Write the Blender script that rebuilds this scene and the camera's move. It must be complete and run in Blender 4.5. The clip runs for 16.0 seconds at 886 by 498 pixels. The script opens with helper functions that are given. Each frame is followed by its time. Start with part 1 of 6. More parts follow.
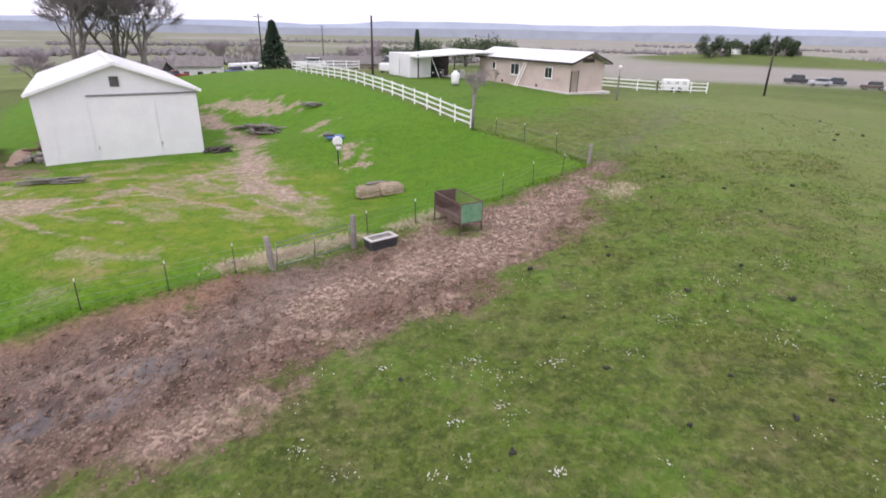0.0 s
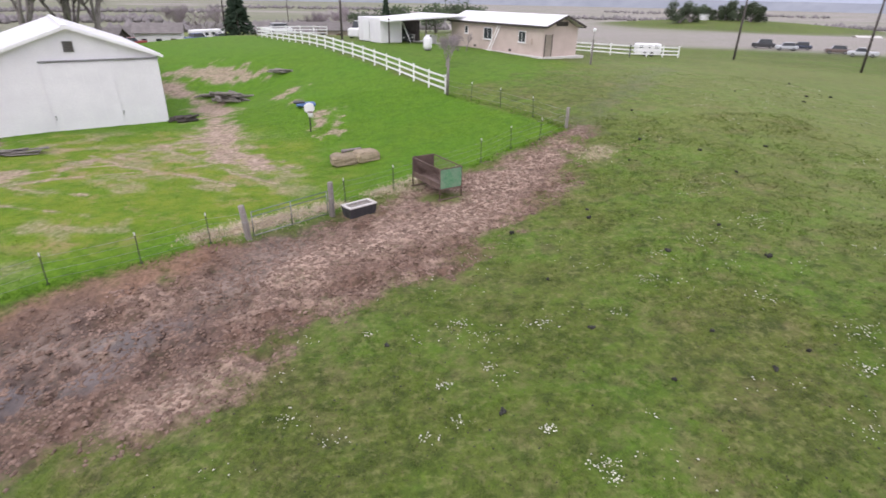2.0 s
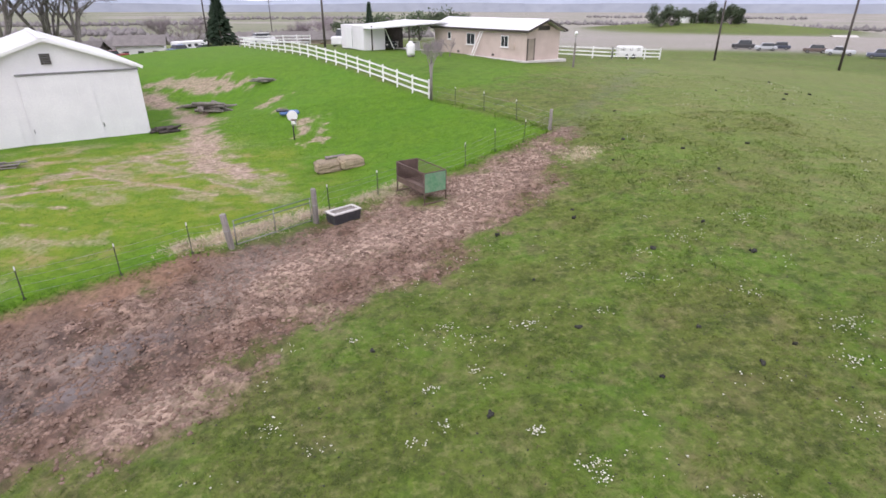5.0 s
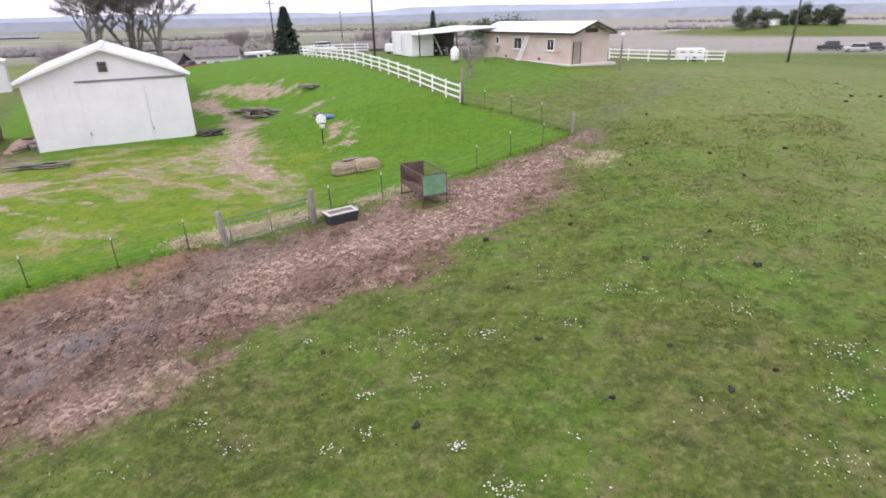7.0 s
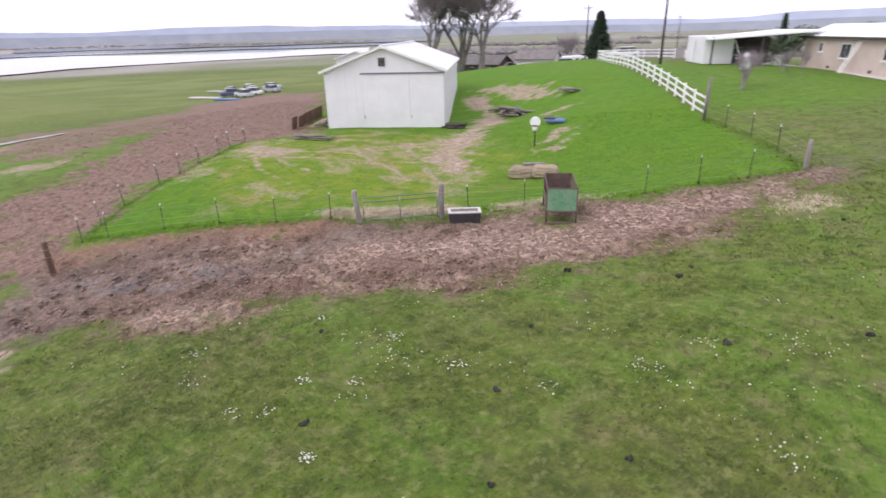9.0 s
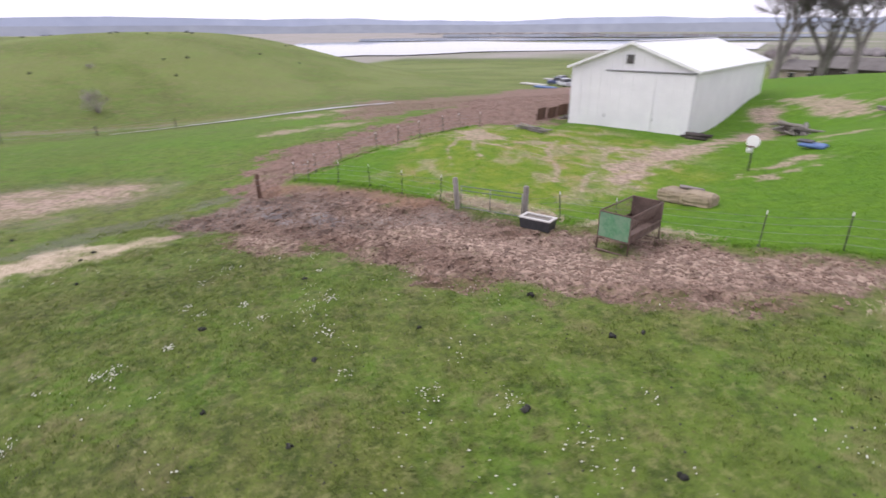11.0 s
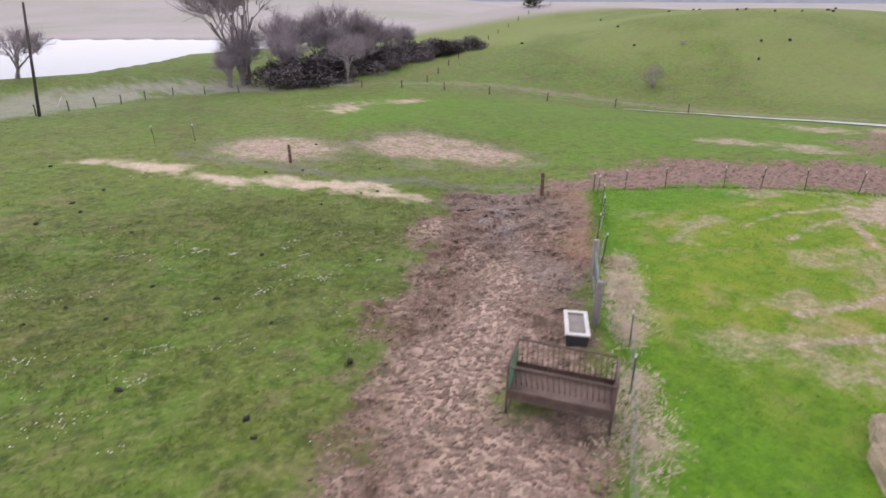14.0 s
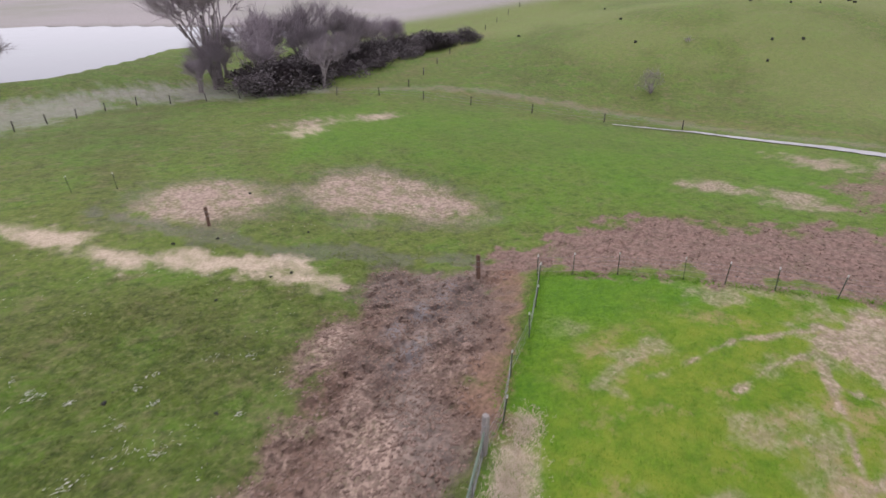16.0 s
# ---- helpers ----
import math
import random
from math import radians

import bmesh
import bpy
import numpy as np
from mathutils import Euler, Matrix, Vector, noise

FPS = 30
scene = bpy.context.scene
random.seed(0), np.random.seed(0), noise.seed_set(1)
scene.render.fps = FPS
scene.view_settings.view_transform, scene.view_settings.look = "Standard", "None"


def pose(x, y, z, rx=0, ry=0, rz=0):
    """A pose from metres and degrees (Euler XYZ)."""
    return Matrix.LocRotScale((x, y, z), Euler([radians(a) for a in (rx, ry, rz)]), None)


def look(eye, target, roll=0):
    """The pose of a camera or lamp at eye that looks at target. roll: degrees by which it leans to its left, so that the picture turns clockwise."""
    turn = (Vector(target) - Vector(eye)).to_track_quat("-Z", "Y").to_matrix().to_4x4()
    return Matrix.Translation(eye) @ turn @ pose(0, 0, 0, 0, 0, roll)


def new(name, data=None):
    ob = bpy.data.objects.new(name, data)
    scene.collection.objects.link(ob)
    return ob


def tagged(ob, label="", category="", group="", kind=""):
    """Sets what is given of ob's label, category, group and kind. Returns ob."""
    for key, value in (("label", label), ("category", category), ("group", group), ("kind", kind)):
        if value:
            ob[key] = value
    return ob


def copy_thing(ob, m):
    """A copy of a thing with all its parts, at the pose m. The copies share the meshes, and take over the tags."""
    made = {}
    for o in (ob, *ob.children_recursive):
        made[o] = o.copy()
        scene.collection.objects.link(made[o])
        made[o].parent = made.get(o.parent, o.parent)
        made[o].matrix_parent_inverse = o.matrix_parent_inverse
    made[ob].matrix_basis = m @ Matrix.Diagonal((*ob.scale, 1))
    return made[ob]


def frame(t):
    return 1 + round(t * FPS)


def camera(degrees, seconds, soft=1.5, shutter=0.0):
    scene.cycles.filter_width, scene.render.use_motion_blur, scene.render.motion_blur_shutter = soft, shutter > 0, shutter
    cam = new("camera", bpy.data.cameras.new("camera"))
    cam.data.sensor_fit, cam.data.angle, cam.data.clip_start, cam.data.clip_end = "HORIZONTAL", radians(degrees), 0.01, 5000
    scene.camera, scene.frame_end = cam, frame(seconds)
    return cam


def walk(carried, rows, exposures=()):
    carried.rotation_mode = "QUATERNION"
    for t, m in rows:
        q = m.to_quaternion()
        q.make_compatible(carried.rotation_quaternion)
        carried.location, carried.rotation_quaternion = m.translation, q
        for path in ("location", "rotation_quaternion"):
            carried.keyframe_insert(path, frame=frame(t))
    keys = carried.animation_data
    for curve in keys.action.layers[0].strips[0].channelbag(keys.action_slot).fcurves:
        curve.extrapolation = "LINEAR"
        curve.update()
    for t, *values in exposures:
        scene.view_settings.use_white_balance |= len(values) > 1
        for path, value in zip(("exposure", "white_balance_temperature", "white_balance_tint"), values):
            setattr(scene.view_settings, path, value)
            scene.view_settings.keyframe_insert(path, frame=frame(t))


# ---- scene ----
cam = camera(78.7, 16.0, 1.6, 0.4)
PATH = [
    (0, (0.371, -0.212, 8.296), (0.304, 1.643, 7.551), 1.1),
    (0.5, (0.348, -0.061, 8.252), (0.271, 1.836, 7.623), 1.4),
    (1, (0.176, -0.094, 7.975), (0.119, 1.813, 7.376), 1.4),
    (1.5, (0.052, -0.105, 8.023), (-0.006, 1.706, 7.178), 1.4),
    (2, (0.047, -0.083, 7.985), (0.081, 1.731, 7.144), 1.1),
    (2.5, (0.082, -0.046, 7.933), (0.227, 1.766, 7.097), 0.7),
    (3, (0.046, -0.009, 7.896), (0.272, 1.796, 7.064), 0.6),
    (3.5, (0.076, 0.013, 7.837), (0.309, 1.818, 7.008), 0.4),
    (4, (-0.012, -0.003, 7.876), (0.139, 1.812, 7.049), 0.5),
    (6.5, (2.202, 0.208, 7.516), (2.169, 2.042, 6.717), -1.0),
    (7, (3.476, 0.597, 7.394), (3.292, 2.425, 6.604), -1.3),
    (7.5, (5.076, 1.206, 7.271), (4.676, 3.005, 6.493), -1.5),
    (8, (6.869, 2.081, 7.136), (6.202, 3.805, 6.371), -1.6),
    (8.5, (8.737, 3.248, 6.99), (7.799, 4.846, 6.237), -1.6),
    (9, (10.564, 4.812, 6.883), (9.372, 6.234, 6.136), -1.4),
    (11.5, (17.288, 17.458, 7.015), (15.442, 17.37, 6.25), -0.1),
    (12, (16.893, 21.309, 7.054), (15.197, 20.584, 6.28), -0.0),
    (12.5, (15.482, 24.92, 7.047), (14.069, 23.742, 6.264), 0.0),
    (13, (13.292, 28.075, 6.968), (11.982, 26.789, 6.176), -0.0),
    (13.5, (11.084, 30.406, 7.389), (9.904, 29.014, 6.572), 0.1),
    (14, (9.241, 31.428, 8.917), (8.082, 30.036, 8.069), 0.1),
    (14.5, (7.323, 31.673, 10.762), (6.172, 30.29, 9.888), 0.3),
    (15, (5.527, 31.496, 12.436), (4.378, 30.13, 11.534), 0.2),
    (15.5, (3.635, 30.902, 12.967), (2.554, 29.493, 12.047), 0.1),
    (16, (1.225, 29.615, 13.018), (0.131, 28.226, 12.084), -0.0),
]
walk(cam, [(t, look(eye, target, roll)) for t, eye, target, roll in PATH], [(0, -0.03), (3.5, 0.06), (7.5, 0.12), (9, 0.06), (11.4, 0.0), (12.5, 0.15), (14, 0.02), (15, -0.15), (16, -0.2)])

# ---- world, sun, exposure ----
world = bpy.data.worlds.new("overcast_sky")
scene.world = world
world.use_nodes = True
wn, wl = world.node_tree.nodes, world.node_tree.links
wn.clear()
sky = wn.new("ShaderNodeTexSky")
sky.sky_type = "NISHITA"
sky.sun_disc = False
sky.sun_elevation, sky.sun_rotation = radians(52), radians(200)
sky.dust_density, sky.ozone_density, sky.air_density = 4.0, 1.0, 1.0
grey = wn.new("ShaderNodeHueSaturation")
grey.inputs["Saturation"].default_value = 0.18
veil = wn.new("ShaderNodeMix")
veil.data_type = "RGBA"
veil.inputs[0].default_value = 0.72
veil.inputs[7].default_value = (11.15, 10.7, 12.6, 1)
bg = wn.new("ShaderNodeBackground")
bg.inputs["Strength"].default_value = 0.14
wo = wn.new("ShaderNodeOutputWorld")
wl.new(sky.outputs[0], grey.inputs["Color"])
wl.new(grey.outputs[0], veil.inputs[6])
wl.new(veil.outputs[2], bg.inputs["Color"])
wl.new(bg.outputs[0], wo.inputs["Surface"])

sun = new("sun", bpy.data.lights.new("sun", "SUN"))
sun.data.energy, sun.data.angle, sun.data.color = 0.9, radians(25), (1.0, 0.93, 0.91)
sun.matrix_world = look((-40, -60, 90), (0, 20, 0))

# ---- terrain ----
W_PLANE = (-3.02, 1.51, 0.28)
SWELLS = [  # x, y, spread, height
    (0, 15, 14, -0.71),
    (-20, 45, 12, -0.32),
    (-10, 60, 12, 1.12),
    (5, 60, 22, 1.79),
    (-20, 0, 22, -0.24),
    (-40, 15, 22, 0.90),
    (-45, -45, 28, 0.77),
    (-80, -15, 22, -3.93),
    (15, 30, 16, 1.78),
    (-8, 35, 9, -1.05),
    (-30, 90, 30, 5.30),
    (20, -15, 26, 1.96),
    (40, 70, 26, 1.40),
    (-15, 20, 9, 0.99),
    (-70, 30, 25, 0.91),
    (-110, -30, 26, 7.80),
    (-5, -75, 30, -2.36),
    (0, 45, 11, 0.28),
    (-20, 52, 6, -1.75),
    (-18, 8, 9, -1.01),
    (30, 50, 22, 1.01),
    (-5, 0, 12, 0.39),
    (-24, 26, 9, 0.92),
]


def smooth(a, b, v):
    q = np.clip((np.asarray(v, float) - a) / (b - a), 0, 1)
    return q * q * (3 - 2 * q)


def lattice(ix, iy, seed):
    h = np.sin(ix * 127.1 + iy * 311.7 + seed * 74.7) * 43758.5453
    return h - np.floor(h)


def vnoise(x, y, scale, seed=0):
    """Smooth value noise from 0 to 1."""
    x, y = np.asarray(x, float) / scale, np.asarray(y, float) / scale
    ix, iy = np.floor(x), np.floor(y)
    fx, fy = x - ix, y - iy
    fx, fy = fx * fx * (3 - 2 * fx), fy * fy * (3 - 2 * fy)
    a, b = lattice(ix, iy, seed), lattice(ix + 1, iy, seed)
    c, d = lattice(ix, iy + 1, seed), lattice(ix + 1, iy + 1, seed)
    return (a * (1 - fx) + b * fx) * (1 - fy) + (c * (1 - fx) + d * fx) * fy


def fbm(x, y, scale, seed=0, octaves=4):
    total, amp, norm = 0.0, 1.0, 0.0
    for k in range(octaves):
        total = total + amp * vnoise(x, y, scale / 2**k, seed + k)
        norm += amp
        amp *= 0.55
    return total / norm


def polydist(x, y, pts):
    """Signed distance to a closed outline, negative inside."""
    x, y = np.asarray(x, float), np.asarray(y, float)
    best, inside = np.full(x.shape, 1e9), np.zeros(x.shape, bool)
    for (ax, ay), (bx, by) in zip(pts, pts[1:] + pts[:1]):
        dx, dy = bx - ax, by - ay
        u = np.clip(((x - ax) * dx + (y - ay) * dy) / (dx * dx + dy * dy), 0, 1)
        best = np.minimum(best, np.hypot(x - ax - u * dx, y - ay - u * dy))
        cross = (ay > y) != (by > y)
        with np.errstate(divide="ignore", invalid="ignore"):
            xi = ax + (y - ay) / (dy if dy else 1e-9) * dx
        inside ^= cross & (x < xi)
    return np.where(inside, -best, best)


def linedist(x, y, pts):
    """Distance to an open line."""
    best = np.full(np.shape(x), 1e9)
    for (ax, ay), (bx, by) in zip(pts, pts[1:]):
        dx, dy = bx - ax, by - ay
        u = np.clip(((x - ax) * dx + (y - ay) * dy) / (dx * dx + dy * dy), 0, 1)
        best = np.minimum(best, np.hypot(x - ax - u * dx, y - ay - u * dy))
    return best


POND = [(5, -73), (-6, -75), (-18, -85), (-27, -96), (-45, -100), (-62, -104), (-60, -124), (-36, -150), (-11, -168), (22, -170), (45, -130), (32, -84)]
POND_Z = -2.5


def lay(x, y):
    """The height of the land, without its small bumps."""
    x, y = np.asarray(x, float), np.asarray(y, float)
    z = W_PLANE[0] + W_PLANE[1] * x / 50 + W_PLANE[2] * y / 50
    for a, b, s, h in SWELLS:
        z = z + h * np.exp(-((x - a) ** 2 + (y - b) ** 2) / (2 * s * s))
    far = -14 + 1.5 * (fbm(x, y, 300, 5, 2) - 0.5)
    z = z + (far - z) * smooth(120, 420, np.hypot(x + 10, y - 40))
    # the green hill beyond the creek, the grey hill behind the pond, the knoll with trees
    z = z + 10.5 * np.exp(-(((x + 168) / 36) ** 2 + ((y + 62) / 42) ** 2) / 2)
    z = z + 8.5 * np.exp(-(((x + 168) / 36) ** 2 + ((y + 2) / 26) ** 2) / 2)
    z = z + 9.0 * np.exp(-(((x + 140) / 34) ** 2 + ((y + 112) / 30) ** 2) / 2)
    z = z + 31 * np.exp(-(((x + 237) / 230) ** 2 + ((y + 560) / 190) ** 2) / 2)
    z = z + 11 * np.exp(-(((x - 236) / 90) ** 2 + ((y - 463) / 80) ** 2) / 2)
    d = polydist(x, y, POND)
    z = z + (POND_Z + 0.35 - z) * (1 - smooth(2, 24, d))
    return np.where(d < 2, np.minimum(z, POND_Z + 0.5 * d + 0.05), z)

# ---- zones of the ground, as outlines in the plan ----
MUD = [(-10.5, 7.0), (-8.6, 8.6), (-6.5, 10.2), (-4.4, 12.0), (-3.4, 14.3), (-1.6, 15.8), (0.5, 16.7), (2.2, 19.2), (4.3, 21.4), (6.5, 23.8), (7.9, 27.6), (9.3, 32.2),
       (8.2, 33.0), (5.4, 30.2), (2.6, 28.0), (-0.3, 26.9), (-2.6, 25.4), (-4.6, 22.7), (-7.6, 20.4), (-10.6, 17.6), (-13.8, 15.6), (-16.4, 12.6), (-17.4, 10.0), (-15.4, 8.0), (-12.5, 6.4)]
TRACK_E = [(-17.5, 9.6), (-20.5, 8.2), (-24, 9.6), (-29.8, 10.8), (-33, 16.5), (-41.3, 23.5), (-60, 36), (-84, 52), (-92, 74), (-66, 66), (-50, 53), (-37, 40), (-29.5, 35), (-30.4, 28.5), (-24.8, 21.2), (-22, 15.7), (-19.2, 11.7)]
DRYBED_A = [(-1.0, -8.9), (-5.3, -13.9), (-9.6, -14.6), (-12.7, -10.5), (-12.8, -6.6), (-10.8, -4.5), (-6.5, -4.0), (-2.7, -5.6)]
DRYBED_B = [(-13.6, -8.2), (-17.1, -10.7), (-21.8, -9.6), (-24.6, -4.2), (-25.6, 2.0), (-23.5, 4.6), (-20.6, 3.4), (-16.0, -0.2), (-12.9, -3.7)]
STRAW_LINE = [(4.4, -10.6), (2.3, -7.6), (0.1, -4.0), (-1.7, -1.2), (-4.4, -0.1), (-6.4, 2.0), (-8.5, 3.6), (-9.4, 5.8)]
DITCH = [(-44, -42), (-52, -38), (-58, -32), (-62, -22), (-64.5, -12), (-67, 0), (-69.5, 12), (-71, 24)]
LAWN = [(1.5, 43.5), (8, 47), (14, 52.5), (11, 57), (2, 70), (-10, 72), (-24, 85)]
WORN_PATH = [(8.4, 32.2), (11.5, 36.5), (16.5, 44), (21, 53)]
WORN_LINE = [(-1.1, -9.8), (-5.6, -2.8), (-10.2, 2.0), (-13.6, 4.4), (-17.6, 8.2)]
TRACK_FAR = [(-73.0, 21.3), (-69.5, 29.6), (-72.2, 41.8), (-80.2, 64.5), (-62.6, 61.3), (-47.4, 47.6), (-50.2, 38.3), (-49.9, 28.4), (-43.2, 20.0), (-48.5, 15.9)]
FIELD_EAST = [(11, 34), (19, 54), (34, 66), (62, 62), (66, 20), (30, 8), (17, 20)]
MEADOW = [(-15, -15), (-28, -37), (-46, -28), (-60, 0), (-65, 27), (-45, 30), (-31, 9), (-24, 6), (-26, -12)]
TRACK_YARD = [(-26, 55), (-22.6, 52.6), (-18.6, 47), (-16.6, 41), (-14.8, 37.4), (-12.4, 33.2), (-9.2, 30.4)]
TRACK_BARN = [(-16, 38), (-17.6, 34), (-19.2, 31), (-22.6, 27.4), (-26, 25.6)]
RUTS = [[(-17.2, 19.8), (-19.5, 21.3), (-20.6, 23.2), (-23.7, 25.4), (-25.5, 26.7)],
        [(-20.8, 23.8), (-18.3, 23.0), (-16.2, 22.8), (-14.1, 23.5), (-12.6, 25.0)],
        [(-20.5, 25.3), (-18.6, 24.3), (-16.4, 24.4), (-14.5, 25.4), (-13.9, 26.7), (-12.3, 28.3), (-12.6, 30.5)],
        [(-13.5, 22.5), (-15.0, 21.8), (-16.9, 21.7)], [(-11.0, 25.9), (-12.1, 27.2), (-13.2, 28.8), (-16.4, 31.4)],
        [(-8.1, 25.9), (-9.9, 26.3), (-11.4, 27.6), (-14.4, 30)], [(-22.0, 26.4), (-19.6, 27.6), (-17.4, 29.4), (-15.4, 33)]]
TRACK_BARN = [(-16, 38), (-17.6, 34), (-19.2, 31), (-22.6, 27.4), (-26, 25.6)]
RUTS = [[(-14.6, 21.9), (-16.4, 22.4), (-19.4, 22.9), (-22.9, 24.8), (-24.4, 26), (-20.9, 27.8), (-16.9, 30.4)],
        [(-16.6, 24.5), (-18.7, 24.6), (-21.1, 25.4), (-19.4, 26.5), (-15.7, 28.8), (-13.0, 31)],
        [(-8.1, 27.3), (-11.0, 29.2), (-13.0, 31.2), (-16.5, 33.4)], [(-10.5, 27), (-13.4, 28.4), (-17.2, 29.4), (-20.4, 31.6)]]
YARD = [(7.9, 32.4), (5.6, 36), (0.9, 43.1), (-12, 63), (-27, 88), (-60, 110), (-75, 100), (-52, 60), (-40, 44), (-29, 37), (-29.5, 27), (-25, 21.6), (-22, 16), (-18.8, 12.6), (-13.6, 16.4), (-7.6, 20.7), (-4.6, 22.9), (-1.5, 26), (2.6, 28.4)]
BANK_BARE = [[(-21.8, 24.6), (-26.6, 25.8), (-26, 28), (-19.6, 28.6), (-21.4, 26.4)], [(-28, 58.5), (-24.4, 62), (-17.8, 59), (-17.2, 55.6), (-22.1, 56)], [(-14.8, 49), (-13, 50), (-10.2, 44.6), (-13, 45.2)], [(-8.8, 41.8), (-7.2, 39.4), (-5.9, 37.6), (-6.6, 36.2), (-8.4, 39.8)]]
PINK = [(8, -38), (-4.3, -50.7), (-11, -57.5), (-20.3, -51.7), (-31, -46.5), (-38, -44), (-37, -56), (-26, -66), (-14, -66), (6, -62), (30, -60), (45, -40)]
DRY_PATCH = [(-25, -29, 5.5, 3.2), (-33.5, -27.5, 3.2, 2), (-41.3, 10.8, 2.2, 2.8), (-42.6, 16.4, 2.6, 3.2), (-57, 12.5, 2.6, 5), (-51, 20.6, 2.2, 3.2), (-61, 19, 3.4, 3.4)]
STRAW_SPOT = [(-9.4, 20.7, 0.8, 0.5), (-7.0, 22.3, 2.0, 0.8), (-4.9, 23.8, 1.0, 0.6), (-0.9, 26.6, 2.2, 1.0), (-2.6, 25.6, 1.0, 0.6), (8.7, 28.0, 1.3, 0.8), (-23.4, -25.6, 3.6, 2.0), (-33, -27, 2.4, 1.0)]
PALE_SPOT = [(3.2, 25.6, 3.4, 1.7), (-5.4, 18.6, 2.6, 1.5), (-2.0, 20.4, 2.8, 1.1), (-6.9, 11.6, 1.7, 0.8), (-3.7, 13.5, 0.5, 0.35), (1.4, 22.6, 3.2, 1.5), (-6.6, 17.4, 1.6, 0.9), (6.6, 28.4, 1.6, 0.9)]
WET_SPOT = [(-9.4, 13.9, 1.5, 0.8), (-9.6, 12.3, 1.0, 0.6), (-13.8, 10.6, 1.6, 0.5), (-11.6, 11.6, 0.9, 0.5)]
RUST_LINE = [(-17.2, 11.9), (-15.2, 13.6), (-12.3, 16.3), (-10.2, 18.1), (-8.4, 19.3)]
CREEK_FOOT = [(-50, -37), (-56.9, -28.7), (-60.9, -23.1), (-65.2, -17.1), (-68.4, -9.0), (-70.3, -2.0), (-72.7, 6.5), (-74.9, 13.2), (-77, 24)]
BROWN_BANK = [(-36, -44.5), (-47.3, -46.5), (-63.6, -56.5), (-91, -71)]


def zones(x, y):
    """Shares of mud, bare dirt, straw, lush yard grass, dry grass with far haze, red soil, wet hollows."""
    n1, n2, n3 = fbm(x, y, 2.2, 11), fbm(x, y, 0.7, 21, 3), fbm(x, y, 7, 31, 3)
    wob = (n1 - 0.5) * 4.6 + (n2 - 0.5) * 3.4
    mud = 1 - smooth(-1.7, 1.3, polydist(x, y, MUD) + wob * 0.6)
    mud = mud * (0.35 + 0.65 * smooth(0.5, 1.5, np.hypot((x - 0.5) / 1.2, (y - 24.3) / 0.9) + wob * 0.2))
    red = 1 - smooth(-1.1, 1.1, polydist(x, y, TRACK_E) + wob * 1.3)
    red = np.maximum(red, 0.8 * (1 - smooth(-2.5, 2.0, polydist(x, y, TRACK_FAR) + wob * 1.5)) * smooth(0.30, 0.52, n3 + 0.1))
    dirt = np.maximum(1 - smooth(-3.2, 1.9, polydist(x, y, DRYBED_A) + wob * 0.9), 1 - smooth(-3.2, 1.9, polydist(x, y, DRYBED_B) + wob * 0.9)) * (0.62 + 0.38 * smooth(0.36, 0.56, n2))
    worn = np.maximum(0.95 * (1 - smooth(0.0, 2.6, linedist(x, y, TRACK_YARD) + wob * 0.8)), 0.8 * (1 - smooth(-0.4, 2.0, linedist(x, y, TRACK_BARN) + wob * 0.9)))
    for rut in RUTS:
        d = linedist(x, y, rut)
        worn = np.maximum(worn, 0.72 * (1 - smooth(0.02, 0.36, d + (n2 - 0.5) * 0.5)) * smooth(0.22, 0.44, n1))
    for bare in BANK_BARE:
        worn = np.maximum(worn, 0.8 * (1 - smooth(-0.9, 0.7, polydist(x, y, bare) + wob * 1.2)))
    lush = 1 - smooth(-0.25, 0.25, polydist(x, y, YARD) + (n2 - 0.5) * 0.6)
    worn = np.maximum(worn, 0.55 * smooth(0.42, 0.70, fbm(x, y, 1.9, 77, 4)) * (1 - smooth(9, 14, np.hypot((x + 19) / 1.2, y - 28))) * lush)
    wobl = wob * 0.55
    straw = (1 - smooth(0.0, 2.1, linedist(x, y, STRAW_LINE) + wobl)) * (0.6 + 0.4 * smooth(0.36, 0.56, fbm(x, y, 1.6, 103, 4)))
    for a, b, rx, ry in STRAW_SPOT:
        c, s = 0.79, 0.61
        u, v = (x - a) * c + (y - b) * s, -(x - a) * s + (y - b) * c
        straw = np.maximum(straw, 0.8 * (1 - smooth(0.1, 1.8, np.hypot(u / rx, v / ry) + wob * 0.3)) * (0.5 + 0.5 * smooth(0.40, 0.58, fbm(x, y, 0.8, 101, 3))))
    dry = 0.6 * (1 - smooth(-4, 4, polydist(x, y, PINK) + wob * 1.8))
    foot = linedist(x, y, DITCH) + wob * 0.8
    dry = np.maximum(dry, 0.35 * (1 - smooth(0.6, 3.0, foot)))
    red = np.maximum(red, 0.4 * (1 - smooth(0.2, 2.0, foot)))
    lush = np.maximum(lush, 0.7 * (1 - smooth(-1.5, 1.5, polydist(x, y, LAWN) + wob)))
    lush = np.maximum(lush, 0.6 * (1 - smooth(-5, 4, polydist(x, y, MEADOW) + wob * 1.6)) * (0.6 + 0.4 * smooth(0.4, 0.6, n3)))
    for a, b, rx, ry in DRY_PATCH:
        dirt = np.maximum(dirt, 0.75 * (1 - smooth(0.2, 1.5, np.hypot((x - a) / rx, (y - b) / ry) + wob * 0.35)))
    red = np.maximum(red, 0.7 * (1 - smooth(0.5, 1.3, linedist(x, y, [(-8.6, 18.8), (-12.4, 15.6), (-16.6, 12.6)]) + wobl)))
